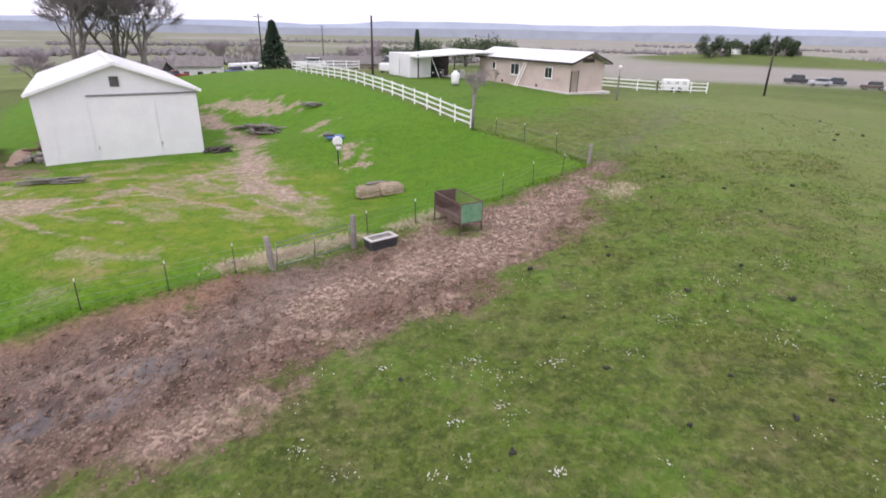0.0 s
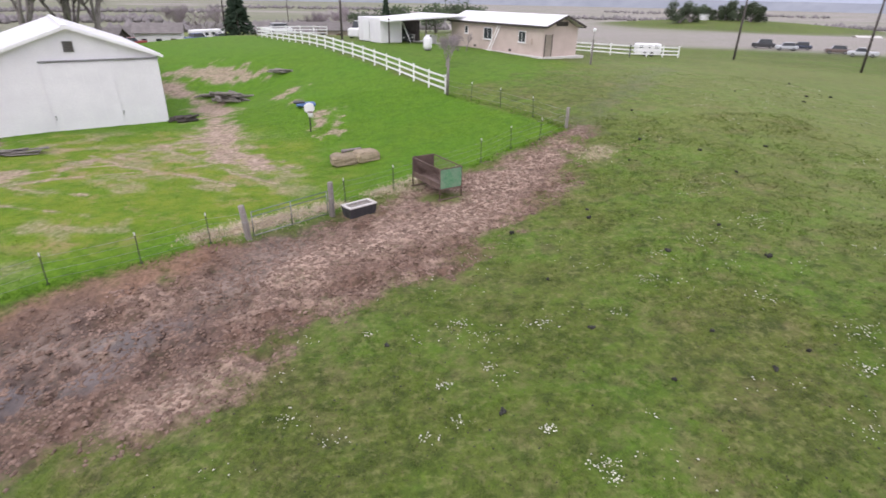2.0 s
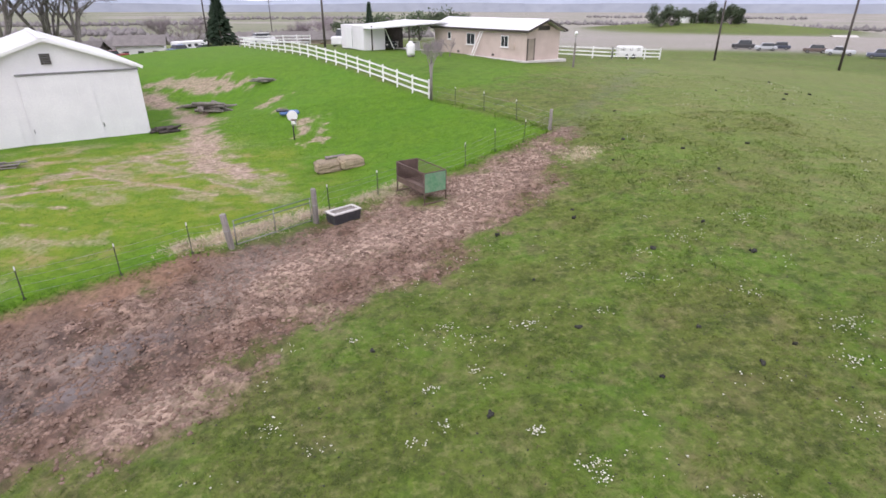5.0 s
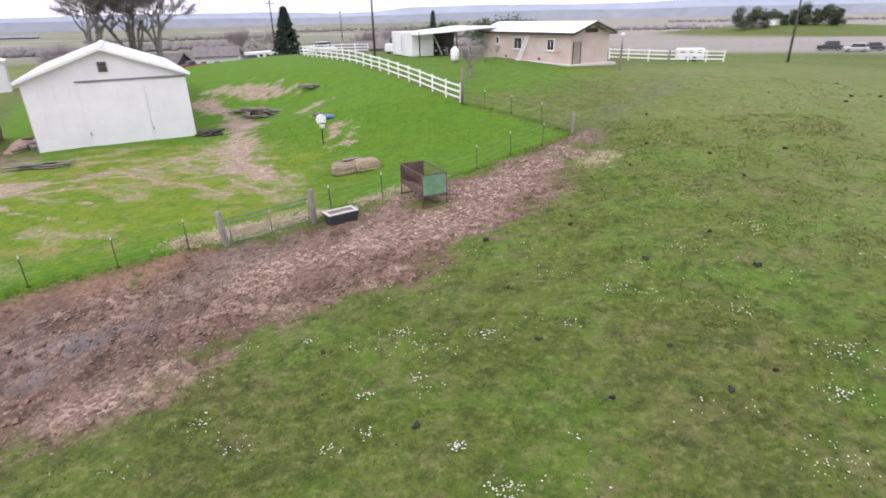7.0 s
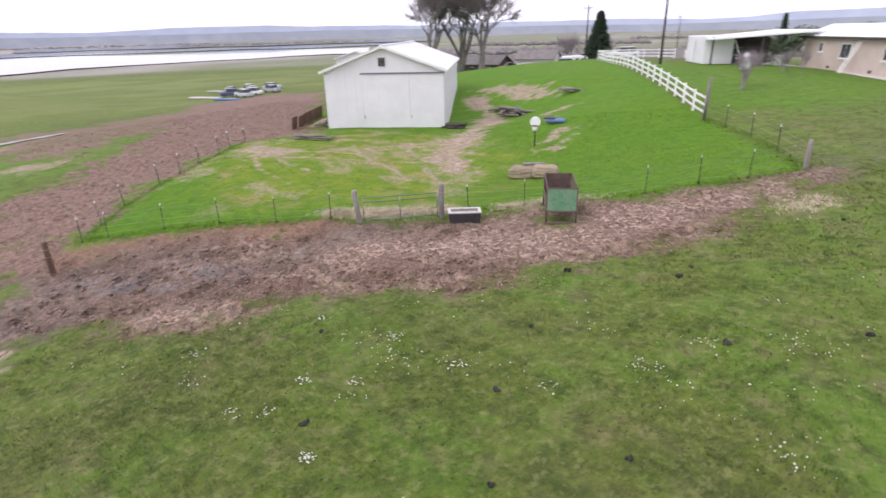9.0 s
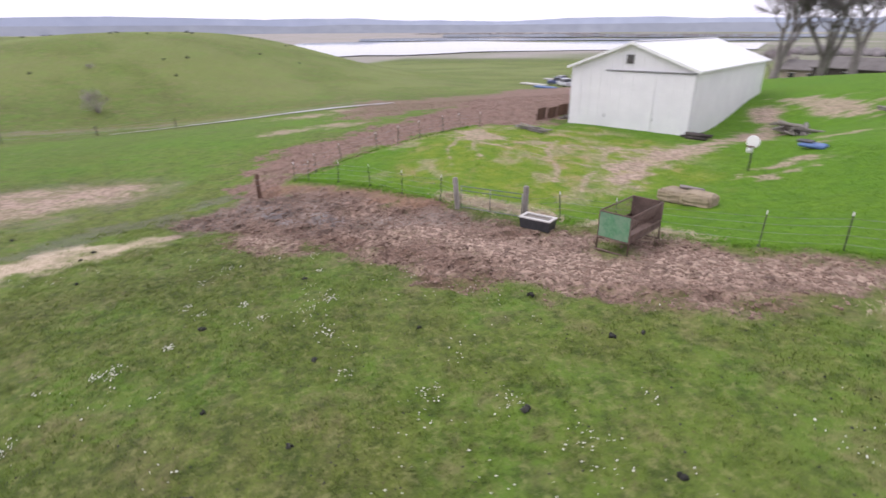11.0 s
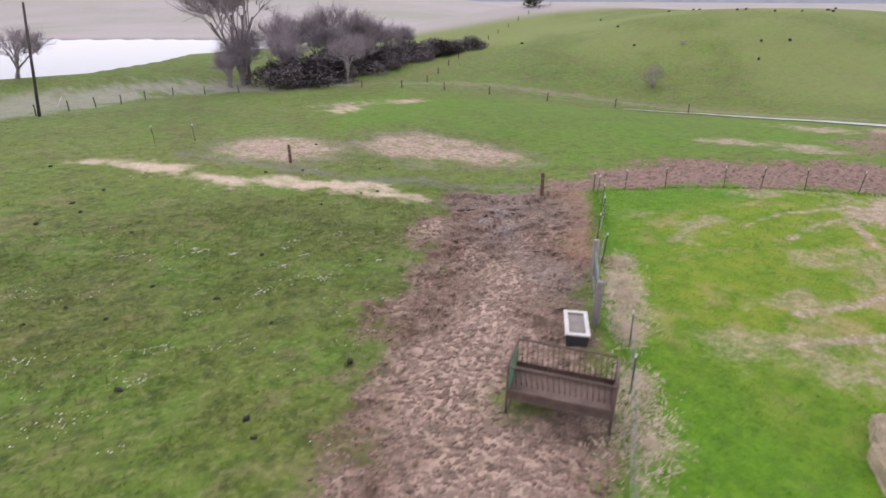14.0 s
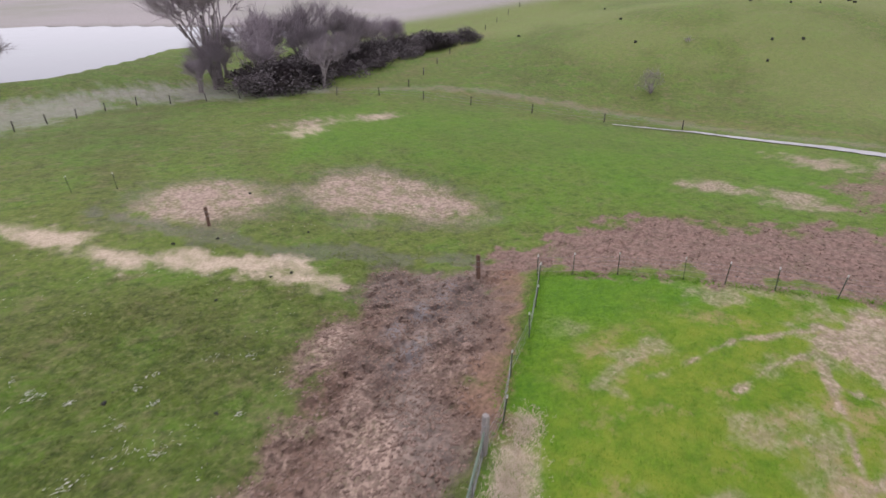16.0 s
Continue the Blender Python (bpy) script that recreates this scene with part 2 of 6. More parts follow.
    dark = np.maximum(0.8 * (1 - smooth(0.5, 1.3, linedist(x, y, WORN_LINE) + wobl)), np.maximum(0.85 * mud * smooth(0.5, 0.66, n3), 0.38 * (1 - smooth(0.3, 1.6, linedist(x, y, WORN_PATH) + wob))))
    rim = np.minimum(np.abs(polydist(x, y, DRYBED_A)), np.abs(polydist(x, y, DRYBED_B)))
    dark = np.maximum(dark, 0.3 * (1 - smooth(0.2, 1.6, rim + wob * 0.6)))
    # with distance, dry also paints pale haze onto the far land
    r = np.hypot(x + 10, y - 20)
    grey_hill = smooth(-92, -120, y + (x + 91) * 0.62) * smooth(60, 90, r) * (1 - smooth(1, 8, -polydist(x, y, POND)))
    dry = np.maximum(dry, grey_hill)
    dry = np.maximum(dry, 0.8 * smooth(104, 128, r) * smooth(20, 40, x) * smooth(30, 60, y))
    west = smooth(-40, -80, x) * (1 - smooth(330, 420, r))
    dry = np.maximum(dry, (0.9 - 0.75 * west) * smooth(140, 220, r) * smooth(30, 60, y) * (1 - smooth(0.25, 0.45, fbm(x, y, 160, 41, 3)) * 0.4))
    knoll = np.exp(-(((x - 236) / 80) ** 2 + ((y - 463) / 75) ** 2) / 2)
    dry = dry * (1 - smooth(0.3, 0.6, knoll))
    return mud, np.maximum(dirt, worn), straw, lush, dry, red, dark


def spots(x, y, places, wob):
    out = np.zeros(np.shape(x))
    for a, b, rx, ry in places:
        u, v = (x - a) * 0.79 + (y - b) * 0.61, -(x - a) * 0.61 + (y - b) * 0.79
        out = np.maximum(out, 1 - smooth(0.3, 1.7, np.hypot(u / rx, v / ry) + wob))
    return out


def tints(x, y, mud):
    """Shares of rusty soil, pale dried mud, standing wet, and yellowed, browned or haze-paled grass."""
    n1, n2, n3 = fbm(x, y, 2.2, 11), fbm(x, y, 0.7, 21, 3), fbm(x, y, 18, 37, 4)
    wob = (n1 - 0.5) * 1.6 + (n2 - 0.5) * 1.4
    rust = 1 - smooth(0.4, 1.7, linedist(x, y, RUST_LINE) + wob)
    rust = np.maximum(rust, 0.4 * (1 - smooth(0.2, 3.4, linedist(x, y, BROWN_BANK) + wob * 2)))
    rust = np.maximum(rust, 0.42 * (1 - smooth(0.4, 3.6, linedist(x, y, CREEK_FOOT) + wob * 2)))
    pale = np.maximum(spots(x, y, PALE_SPOT, wob * 0.5), 0.75 * mud * smooth(0.46, 0.62, fbm(x, y, 1.5, 131, 4)))
    wet = spots(x, y, WET_SPOT, wob * 0.6) * smooth(0.36, 0.54, n2 + 0.06)
    yard = 1 - smooth(0.7, 1.25, np.hypot((x + 17.5) / 12, (y - 29) / 10) + (n1 - 0.5) * 0.7)
    # hill: brown patches, plus a lightening that paints haze into the grass
    hill = smooth(-70, -95, x) * (0.35 + 0.65 * smooth(0.40, 0.62, n3)) * (1 - smooth(300, 400, np.hypot(x, y)))
    east = 0.8 * (1 - smooth(-9, 7, polydist(x, y, FIELD_EAST) + (n3 - 0.5) * 20))
    return rust, pale, wet, np.maximum(np.maximum(yard, hill), east)


def spread(lo, hi, step, grow, reach):
    """Grid lines: even from lo to hi, then ever wider to the reach."""
    mid = np.arange(lo, hi + step / 2, step)
    out, s = [], step
    while not out or out[-1] < reach:
        s *= grow
        out.append((out[-1] if out else 0) + s)
    out = np.array(out)
    return np.concatenate([lo - out[::-1], mid, mid[-1] + out])


def relief(x, y, mud, dirt, red, dark):
    """The small bumps: trodden mud, tufts, clods."""
    near = 1 - smooth(40, 75, np.hypot(x + 5, y - 18))
    pocks = fbm(x, y, 0.62, 51, 3)
    rough = np.maximum(mud, 0.6 * red) * (1 - 0.85 * spots(x, y, PALE_SPOT, 0.0))
    b = rough * (-0.22 * smooth(0.52, 0.36, pocks) + 0.09 * (fbm(x, y, 1.6, 61, 3) - 0.5))
    b = b + (1 - rough) * (0.07 * (fbm(x, y, 1.1, 71, 3) - 0.5) + 0.03 * (fbm(x, y, 0.4, 81, 2) - 0.5)) * (1 - 0.5 * dirt)
    return b * near - 0.05 * dark * near


def land(x, y):
    x, y = np.asarray(x, float), np.asarray(y, float)
    mud, dirt, straw, lush, dry, red, dark = zones(x, y)
    return lay(x, y) + relief(x, y, mud, dirt, red, dark)


def zl(x, y):
    if math.hypot(x + 5, y - 18) > 76:
        return float(lay(np.array([x]), np.array([y]))[0])
    return float(land(np.array([x]), np.array([y]))[0])


# ---- materials ----
def nodes_of(name):
    m = bpy.data.materials.new(name)
    m.use_nodes = True
    nt = m.node_tree
    return m, nt, nt.nodes["Principled BSDF"]


def mixc(nt, fac, a, b, kind="MIX"):
    n = nt.nodes.new("ShaderNodeMix")
    n.data_type, n.blend_type = "RGBA", kind
    for sock, v in ((n.inputs[0], fac), (n.inputs[6], a), (n.inputs[7], b)):
        if hasattr(v, "links"):
            nt.links.new(v, sock)
        elif isinstance(v, tuple):
            sock.default_value = (*v[:3], 1)
        else:
            sock.default_value = v
    return n.outputs[2]


def tex(nt, co, scale, detail=4.0, rough=0.6, lo=0.35, hi=0.65):
    n = nt.nodes.new("ShaderNodeTexNoise")
    n.inputs["Scale"].default_value, n.inputs["Detail"].default_value, n.inputs["Roughness"].default_value = scale, detail, rough
    nt.links.new(co, n.inputs["Vector"])
    r = nt.nodes.new("ShaderNodeMapRange")
    r.inputs[1].default_value, r.inputs[2].default_value = lo, hi
    nt.links.new(n.outputs[0], r.inputs[0])
    return r.outputs[0], n.outputs[0]


def calc(nt, op, a, b=0.0):
    n = nt.nodes.new("ShaderNodeMath")
    n.operation = op
    n.use_clamp = op in ("MULTIPLY", "ADD", "SUBTRACT")
    for sock, v in ((n.inputs[0], a), (n.inputs[1], b)):
        if hasattr(v, "links"):
            nt.links.new(v, sock)
        else:
            sock.default_value = v
    return n.outputs[0]


def bumped(nt, bsdf, height, strength, dist):
    n = nt.nodes.new("ShaderNodeBump")
    n.inputs["Strength"].default_value, n.inputs["Distance"].default_value = strength, dist
    nt.links.new(height, n.inputs["Height"])
    nt.links.new(n.outputs[0], bsdf.inputs["Normal"])


def surface(name, a, b, grain=30.0, blot=2.0, rough=0.7, metal=0.0, bump=0.3, depth=0.004, stain=None, stretch=None, vary=0.12):
    """A surface with a grain, broad blotches, stains and a shade of its own for each object."""
    m, nt, p = nodes_of(name)
    tc = nt.nodes.new("ShaderNodeTexCoord")
    co = tc.outputs["Object"]
    if stretch:
        mp = nt.nodes.new("ShaderNodeMapping")
        mp.inputs["Scale"].default_value = stretch
        nt.links.new(co, mp.inputs[0])
        co = mp.outputs[0]
    fine, raw = tex(nt, co, grain, 5)
    broad, _ = tex(nt, co, blot, 4)
    c = mixc(nt, fine, a, b)
    c = mixc(nt, calc(nt, "MULTIPLY", broad, 0.55), c, stain or tuple(v * 0.6 for v in a))
    info = nt.nodes.new("ShaderNodeObjectInfo")
    shade = nt.nodes.new("ShaderNodeMapRange")
    shade.inputs[3].default_value, shade.inputs[4].default_value = 1 - vary, 1 + vary
    nt.links.new(info.outputs["Random"], shade.inputs[0])
    hs = nt.nodes.new("ShaderNodeHueSaturation")
    nt.links.new(shade.outputs[0], hs.inputs["Value"])
    nt.links.new(c, hs.inputs["Color"])
    nt.links.new(hs.outputs[0], p.inputs["Base Color"])
    p.inputs["Metallic"].default_value = metal
    rr = nt.nodes.new("ShaderNodeMapRange")
    rr.inputs[3].default_value, rr.inputs[4].default_value = max(rough - 0.12, 0.03), min(max(rough + 0.12 * (rough > 0), 0.03), 1)
    nt.links.new(broad, rr.inputs[0])
    nt.links.new(rr.outputs[0], p.inputs["Roughness"])
    bumped(nt, p, raw, bump, depth)
    return m


def ground_material(name, fixed=None):
    """The pasture, by zones; fixed: (mud, lush) for loose grass and clods, which carry no zones."""
    m, nt, p = nodes_of(name)
    geo = nt.nodes.new("ShaderNodeNewGeometry")
    co = geo.outputs["Position"]
    shares = []
    for zone in ("zone_a", "zone_b", "zone_c"):
        za, sa = nt.nodes.new("ShaderNodeAttribute"), nt.nodes.new("ShaderNodeSeparateColor")
        za.attribute_name = zone
        nt.links.new(za.outputs["Color"], sa.inputs[0])
        shares += [*sa.outputs, za.outputs["Alpha"]]
    mud, dirt, straw, _, lush, dry, red, dark, rust, pale, wetness, yellow_hazed = shares
    if fixed:
        mud, lush = (calc(nt, "ADD", v, 0.0) for v in fixed)
        dirt = straw = dry = red = dark = rust = pale = wetness = yellow_hazed = calc(nt, "ADD", 0.0, 0.0)
    broad, _ = tex(nt, co, 0.12, 4, 0.6, 0.35, 0.65)
    mid, _ = tex(nt, co, 0.9, 5, 0.65, 0.35, 0.65)
    fine, fraw = tex(nt, co, 5.5, 5, 0.7, 0.3, 0.7)
    crumb, craw = tex(nt, co, 14, 4, 0.7, 0.3, 0.7)
    speck, _ = tex(nt, co, 9, 3, 0.6, 0.60, 0.68)
    wide_n, _ = tex(nt, co, 0.035, 4, 0.65, 0.38, 0.64)

    def ragged(mask):
        """A soft-edged zone, broken up by the grain of the ground."""
        n = calc(nt, "ADD", calc(nt, "MULTIPLY", fine, 0.40), calc(nt, "ADD", calc(nt, "MULTIPLY", mid, 0.20), calc(nt, "MULTIPLY", crumb, 0.22)))
        r = nt.nodes.new("ShaderNodeMapRange")
        r.inputs[1].default_value, r.inputs[2].default_value = 0.46, 1.40
        add = nt.nodes.new("ShaderNodeMath")
        add.operation = "ADD"
        nt.links.new(mask, add.inputs[0])
        nt.links.new(n, add.inputs[1])
        nt.links.new(add.outputs[0], r.inputs[0])
        return calc(nt, "MULTIPLY", r.outputs[0], calc(nt, "MULTIPLY", mask, 1.6))

    def part_of(mask, amount):
        return calc(nt, "MULTIPLY", mask, amount)

    if not fixed:
        mud, dirt, red, straw, dry, rust = (ragged(v) for v in (mud, dirt, red, straw, dry, rust))
    green_p, _ = tex(nt, co, 0.28, 4, 0.6, 0.48, 0.62)
    thatch, _ = tex(nt, co, 0.55, 5, 0.68, 0.52, 0.66)
    mottle, _ = tex(nt, co, 1.5, 7, 0.74, 0.46, 0.63)
    tuft, _ = tex(nt, co, 4.0, 4, 0.7, 0.52, 0.64)
    hoof, hraw = tex(nt, co, 3.1, 4, 0.62, 0.45, 0.57)
    # grazed pasture
    g = mixc(nt, fine, (0.026, 0.042, 0.008), (0.140, 0.185, 0.030))
    g = mixc(nt, part_of(mid, 0.55), g, (0.125, 0.116, 0.046))
    g = mixc(nt, part_of(broad, 0.5), g, (0.080, 0.165, 0.014))
    g = mixc(nt, part_of(speck, 0.65), g, (0.075, 0.055, 0.034))
    g = mixc(nt, part_of(wide_n, 0.4), g, (0.185, 0.24, 0.040))
    g = mixc(nt, part_of(green_p, 0.45), g, (0.085, 0.20, 0.014))
    g = mixc(nt, part_of(thatch, 0.58), g, (0.185, 0.145, 0.080))
    g = mixc(nt, part_of(mottle, 0.66), g, (0.030, 0.047, 0.010))
    g = mixc(nt, part_of(tuft, 0.4), g, (0.25, 0.25, 0.10))
    # yellowed grass; on the hill this mix also paints haze
    g = mixc(nt, part_of(yellow_hazed, 0.5), g, (0.215, 0.245, 0.085))
    # yard grass, yellowed where vehicles turn
    l = mixc(nt, fine, (0.040, 0.105, 0.004), (0.140, 0.255, 0.012))
    l = mixc(nt, part_of(mid, 0.35), l, (0.145, 0.275, 0.016))
    l = mixc(nt, part_of(broad, 0.4), l, (0.068, 0.205, 0.008))
    l = mixc(nt, part_of(mottle, 0.45), l, (0.040, 0.10, 0.008))
    l = mixc(nt, part_of(part_of(yellow_hazed, 0.9), calc(nt, "ADD", part_of(mid, 0.75), 0.2)), l, (0.205, 0.245, 0.026))
    l = mixc(nt, part_of(part_of(yellow_hazed, 0.7), thatch), l, (0.36, 0.25, 0.135))
    c = mixc(nt, lush, g, l)
    # dry grass; the same pale grey is painted haze on the far plain
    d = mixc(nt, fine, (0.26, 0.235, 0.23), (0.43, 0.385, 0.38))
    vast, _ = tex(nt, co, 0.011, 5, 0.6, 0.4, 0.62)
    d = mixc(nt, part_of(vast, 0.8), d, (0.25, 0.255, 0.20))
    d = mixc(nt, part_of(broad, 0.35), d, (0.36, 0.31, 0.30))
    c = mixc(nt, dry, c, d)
    soil = mixc(nt, fine, (0.22, 0.155, 0.12), (0.57, 0.445, 0.36))
    soil = mixc(nt, part_of(mid, 0.4), soil, (0.46, 0.34, 0.265))
    soil = mixc(nt, part_of(hoof, 0.55), soil, (0.175, 0.12, 0.092))
    c = mixc(nt, dirt, c, soil)
    r = mixc(nt, fine, (0.12, 0.075, 0.060), (0.34, 0.23, 0.19))
    r = mixc(nt, part_of(mid, 0.5), r, (0.29, 0.185, 0.145))
    r = mixc(nt, part_of(hoof, 0.5), r, (0.085, 0.053, 0.043))
    c = mixc(nt, red, c, r)
    # trodden mud: dark hollows, dried pale crests
    mu = mixc(nt, fine, (0.064, 0.039, 0.029), (0.250, 0.158, 0.118))
    mu = mixc(nt, part_of(mid, 0.45), mu, (0.265, 0.175, 0.135))
    mu = mixc(nt, part_of(pale, calc(nt, "ADD", part_of(fine, 0.5), 0.5)), mu, mixc(nt, crumb, (0.36, 0.26, 0.20), (0.58, 0.445, 0.355)))
    mu = mixc(nt, part_of(hoof, 0.55), mu, (0.055, 0.034, 0.026))
    c = mixc(nt, mud, c, mu)
    c = mixc(nt, part_of(rust, 0.8), c, mixc(nt, fine, (0.10, 0.058, 0.038), (0.34, 0.205, 0.140)))
    c = mixc(nt, part_of(dark, 0.55), c, (0.085, 0.070, 0.064))
    c = mixc(nt, part_of(wetness, 0.6), c, (0.16, 0.15, 0.155))
    s = mixc(nt, crumb, (0.34, 0.26, 0.185), (0.66, 0.54, 0.41))
    s = mixc(nt, part_of(tuft, 0.4), s, (0.19, 0.15, 0.10))
    c = mixc(nt, part_of(straw, calc(nt, "ADD", crumb, 0.6)), c, s)
    if fixed:
        c = mixc(nt, 0.35, c, mixc(nt, fixed[1], (0.14, 0.20, 0.03), (0.14, 0.30, 0.015)))
    nt.links.new(c, p.inputs["Base Color"])
    wet = nt.nodes.new("ShaderNodeMapRange")
    wet.inputs[3].default_value, wet.inputs[4].default_value = 0.92, 0.35
    nt.links.new(calc(nt, "ADD", part_of(dark, 0.6), wetness), wet.inputs[0])
    nt.links.new(wet.outputs[0], p.inputs["Roughness"])
    p.inputs["Specular IOR Level"].default_value = 0.25
    both = calc(nt, "ADD", calc(nt, "MULTIPLY", fraw, 0.45), calc(nt, "ADD", calc(nt, "MULTIPLY", craw, 0.25), calc(nt, "MULTIPLY", hraw, 0.3)))
    bumped(nt, p, both, 0.9, 0.12)
    return m


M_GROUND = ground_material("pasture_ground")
M_GRASS = ground_material("short_pasture_grass", (0.0, 0.0))
M_GRASSY = ground_material("lush_yard_grass", (0.0, 1.0))
M_WHITE = surface("white_sheet_metal", (0.76, 0.75, 0.78), (0.82, 0.81, 0.83), 9, 0.5, 0.5, 0.0, 0.12, 0.003, (0.68, 0.67, 0.70), None, 0.02)
M_ROOFW = surface("white_roof_metal", (0.80, 0.80, 0.82), (0.86, 0.86, 0.87), 8, 0.4, 0.42, 0.0, 0.1, 0.003, (0.72, 0.72, 0.74), None, 0.02)
M_VINYL = surface("white_vinyl", (0.80, 0.80, 0.81), (0.86, 0.86, 0.86), 20, 2, 0.45, 0, 0.1, 0.002, (0.74, 0.74, 0.74), None, 0.04)
M_STUCCO = surface("beige_stucco", (0.56, 0.46, 0.42), (0.64, 0.53, 0.485), 40, 0.6, 0.9, 0, 0.5, 0.006, (0.45, 0.365, 0.32), None, 0.02)
M_WOOD = surface("weathered_grey_wood", (0.18, 0.165, 0.15), (0.34, 0.31, 0.28), 26, 3, 0.85, 0, 0.6, 0.006, (0.12, 0.105, 0.095), (1, 1, 0.12), 0.2)
M_BROWN = surface("brown_weathered_wood", (0.10, 0.055, 0.035), (0.19, 0.11, 0.075), 26, 3, 0.85, 0, 0.6, 0.006, (0.07, 0.045, 0.035), (1, 1, 0.12), 0.2)
M_STEEL = surface("dull_grey_steel", (0.24, 0.25, 0.26), (0.38, 0.39, 0.40), 30, 3, 0.5, 0.6, 0.2, 0.002, (0.16, 0.13, 0.11))
M_RUST = surface("rusty_brown_steel", (0.11, 0.075, 0.06), (0.20, 0.135, 0.11), 24, 3, 0.75, 0.2, 0.4, 0.003, (0.08, 0.06, 0.055))
M_GREENP = surface("faded_green_paint", (0.035, 0.185, 0.075), (0.11, 0.28, 0.14), 9, 1.6, 0.6, 0, 0.2, 0.003, (0.26, 0.33, 0.25))
M_GATE = surface("dull_green_tube_paint", (0.07, 0.13, 0.085), (0.14, 0.20, 0.14), 20, 3, 0.55, 0.1, 0.2, 0.002, (0.2, 0.2, 0.18))
M_TPOST = surface("dark_green_post_paint", (0.05, 0.075, 0.05), (0.09, 0.12, 0.08), 30, 5, 0.6, 0.2, 0.2, 0.002, (0.10, 0.07, 0.05))
M_WTIP = surface("white_post_paint", (0.72, 0.72, 0.70), (0.82, 0.82, 0.80), 30, 5, 0.6, 0, 0.1, 0.002)
M_DARKP = surface("black_plastic", (0.03, 0.03, 0.035), (0.06, 0.06, 0.065), 30, 4, 0.5, 0, 0.2, 0.002)
M_WATER = surface("murky_trough_water", (0.16, 0.14, 0.12), (0.22, 0.195, 0.165), 3, 0.3, 0.06, 0, 0.0, 0.004, (0.12, 0.105, 0.09), None, 0.0)
M_POND = surface("smooth_grey_water", (0.03, 0.035, 0.035), (0.032, 0.037, 0.037), 3, 0.3, 0.0, 0, 0.0, 0.004, (0.03, 0.035, 0.035), None, 0.0)
M_HAY = surface("grey_old_hay", (0.24, 0.19, 0.125), (0.42, 0.345, 0.24), 60, 4, 0.95, 0, 0.9, 0.02, (0.17, 0.14, 0.10), (1, 1, 0.3), 0.12)
M_WEED = surface("bleached_dry_weeds", (0.46, 0.37, 0.27), (0.66, 0.55, 0.42), 3, 0.8, 0.95, 0, 0.2, 0.01, (0.40, 0.33, 0.24), None, 0.0)
M_BARK = surface("grey_brown_bark", (0.20, 0.175, 0.175), (0.33, 0.29, 0.285), 10, 1, 0.9, 0, 0.6, 0.02, (0.10, 0.085, 0.08), None, 0.15)
M_TWIG = surface("pale_bare_twigs", (0.30, 0.255, 0.275), (0.46, 0.40, 0.425), 6, 0.5, 0.9, 0, 0.2, 0.005, (0.20, 0.165, 0.175), None, 0.25)
M_TWIGD = surface("grey_brown_bare_twigs", (0.22, 0.185, 0.205), (0.34, 0.295, 0.32), 6, 0.5, 0.9, 0, 0.2, 0.005, (0.11, 0.09, 0.095), None, 0.2)
M_BRAMBLE = surface("dark_bramble_leaves", (0.060, 0.046, 0.052), (0.15, 0.118, 0.128), 3, 0.6, 0.8, 0, 0.2, 0.01, (0.05, 0.05, 0.035), None, 0.3)
M_NEEDLE = surface("dark_green_needles", (0.02, 0.045, 0.022), (0.045, 0.085, 0.04), 3, 0.8, 0.8, 0, 0.3, 0.01, (0.03, 0.05, 0.03), None, 0.2)
M_LEAF = surface("dull_evergreen_leaves", (0.04, 0.065, 0.03), (0.085, 0.12, 0.05), 2, 0.5, 0.8, 0, 0.3, 0.01, (0.05, 0.06, 0.04), None, 0.25)
M_FLOWER = surface("white_petals", (0.66, 0.66, 0.55), (0.82, 0.82, 0.74), 3, 1, 0.8, 0, 0.0, 0.001, (0.60, 0.58, 0.45))
M_DUNG = surface("dark_dung", (0.022, 0.024, 0.02), (0.05, 0.048, 0.038), 30, 6, 0.9, 0, 0.8, 0.02, (0.03, 0.03, 0.025), None, 0.3)
M_CLOD = surface("trodden_mud_clods", (0.12, 0.078, 0.06), (0.34, 0.235, 0.185), 2.5, 0.5, 0.9, 0, 0.6, 0.02, (0.17, 0.11, 0.08), None, 0.0)
M_GLASS = surface("dark_window_glass", (0.03, 0.035, 0.04), (0.05, 0.055, 0.06), 2, 0.5, 0.08, 0, 0.0, 0.001, (0.03, 0.035, 0.04))
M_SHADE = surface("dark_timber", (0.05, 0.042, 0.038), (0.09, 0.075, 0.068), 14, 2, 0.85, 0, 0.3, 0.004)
M_CONC = surface("pale_concrete", (0.50, 0.48, 0.46), (0.62, 0.60, 0.57), 20, 1.5, 0.9, 0, 0.3, 0.004, (0.42, 0.40, 0.38))
M_SHINGLE = surface("grey_roof_shingles", (0.15, 0.135, 0.13), (0.24, 0.22, 0.21), 8, 0.8, 0.9, 0, 0.5, 0.01, (0.12, 0.11, 0.105))
M_WHEEL = surface("black_tyre_rubber", (0.02, 0.02, 0.02), (0.035, 0.035, 0.035), 20, 3, 0.85, 0, 0.2, 0.002)
M_BLUE = surface("faded_blue_plastic", (0.07, 0.14, 0.33), (0.11, 0.19, 0.40), 12, 3, 0.5, 0, 0.1, 0.002)


def paint(name, c):
    return surface(name, tuple(v * 0.92 for v in c), c, 12, 1.5, 0.35, 0.0, 0.05, 0.001, tuple(v * 0.8 for v in c), None, 0.03)


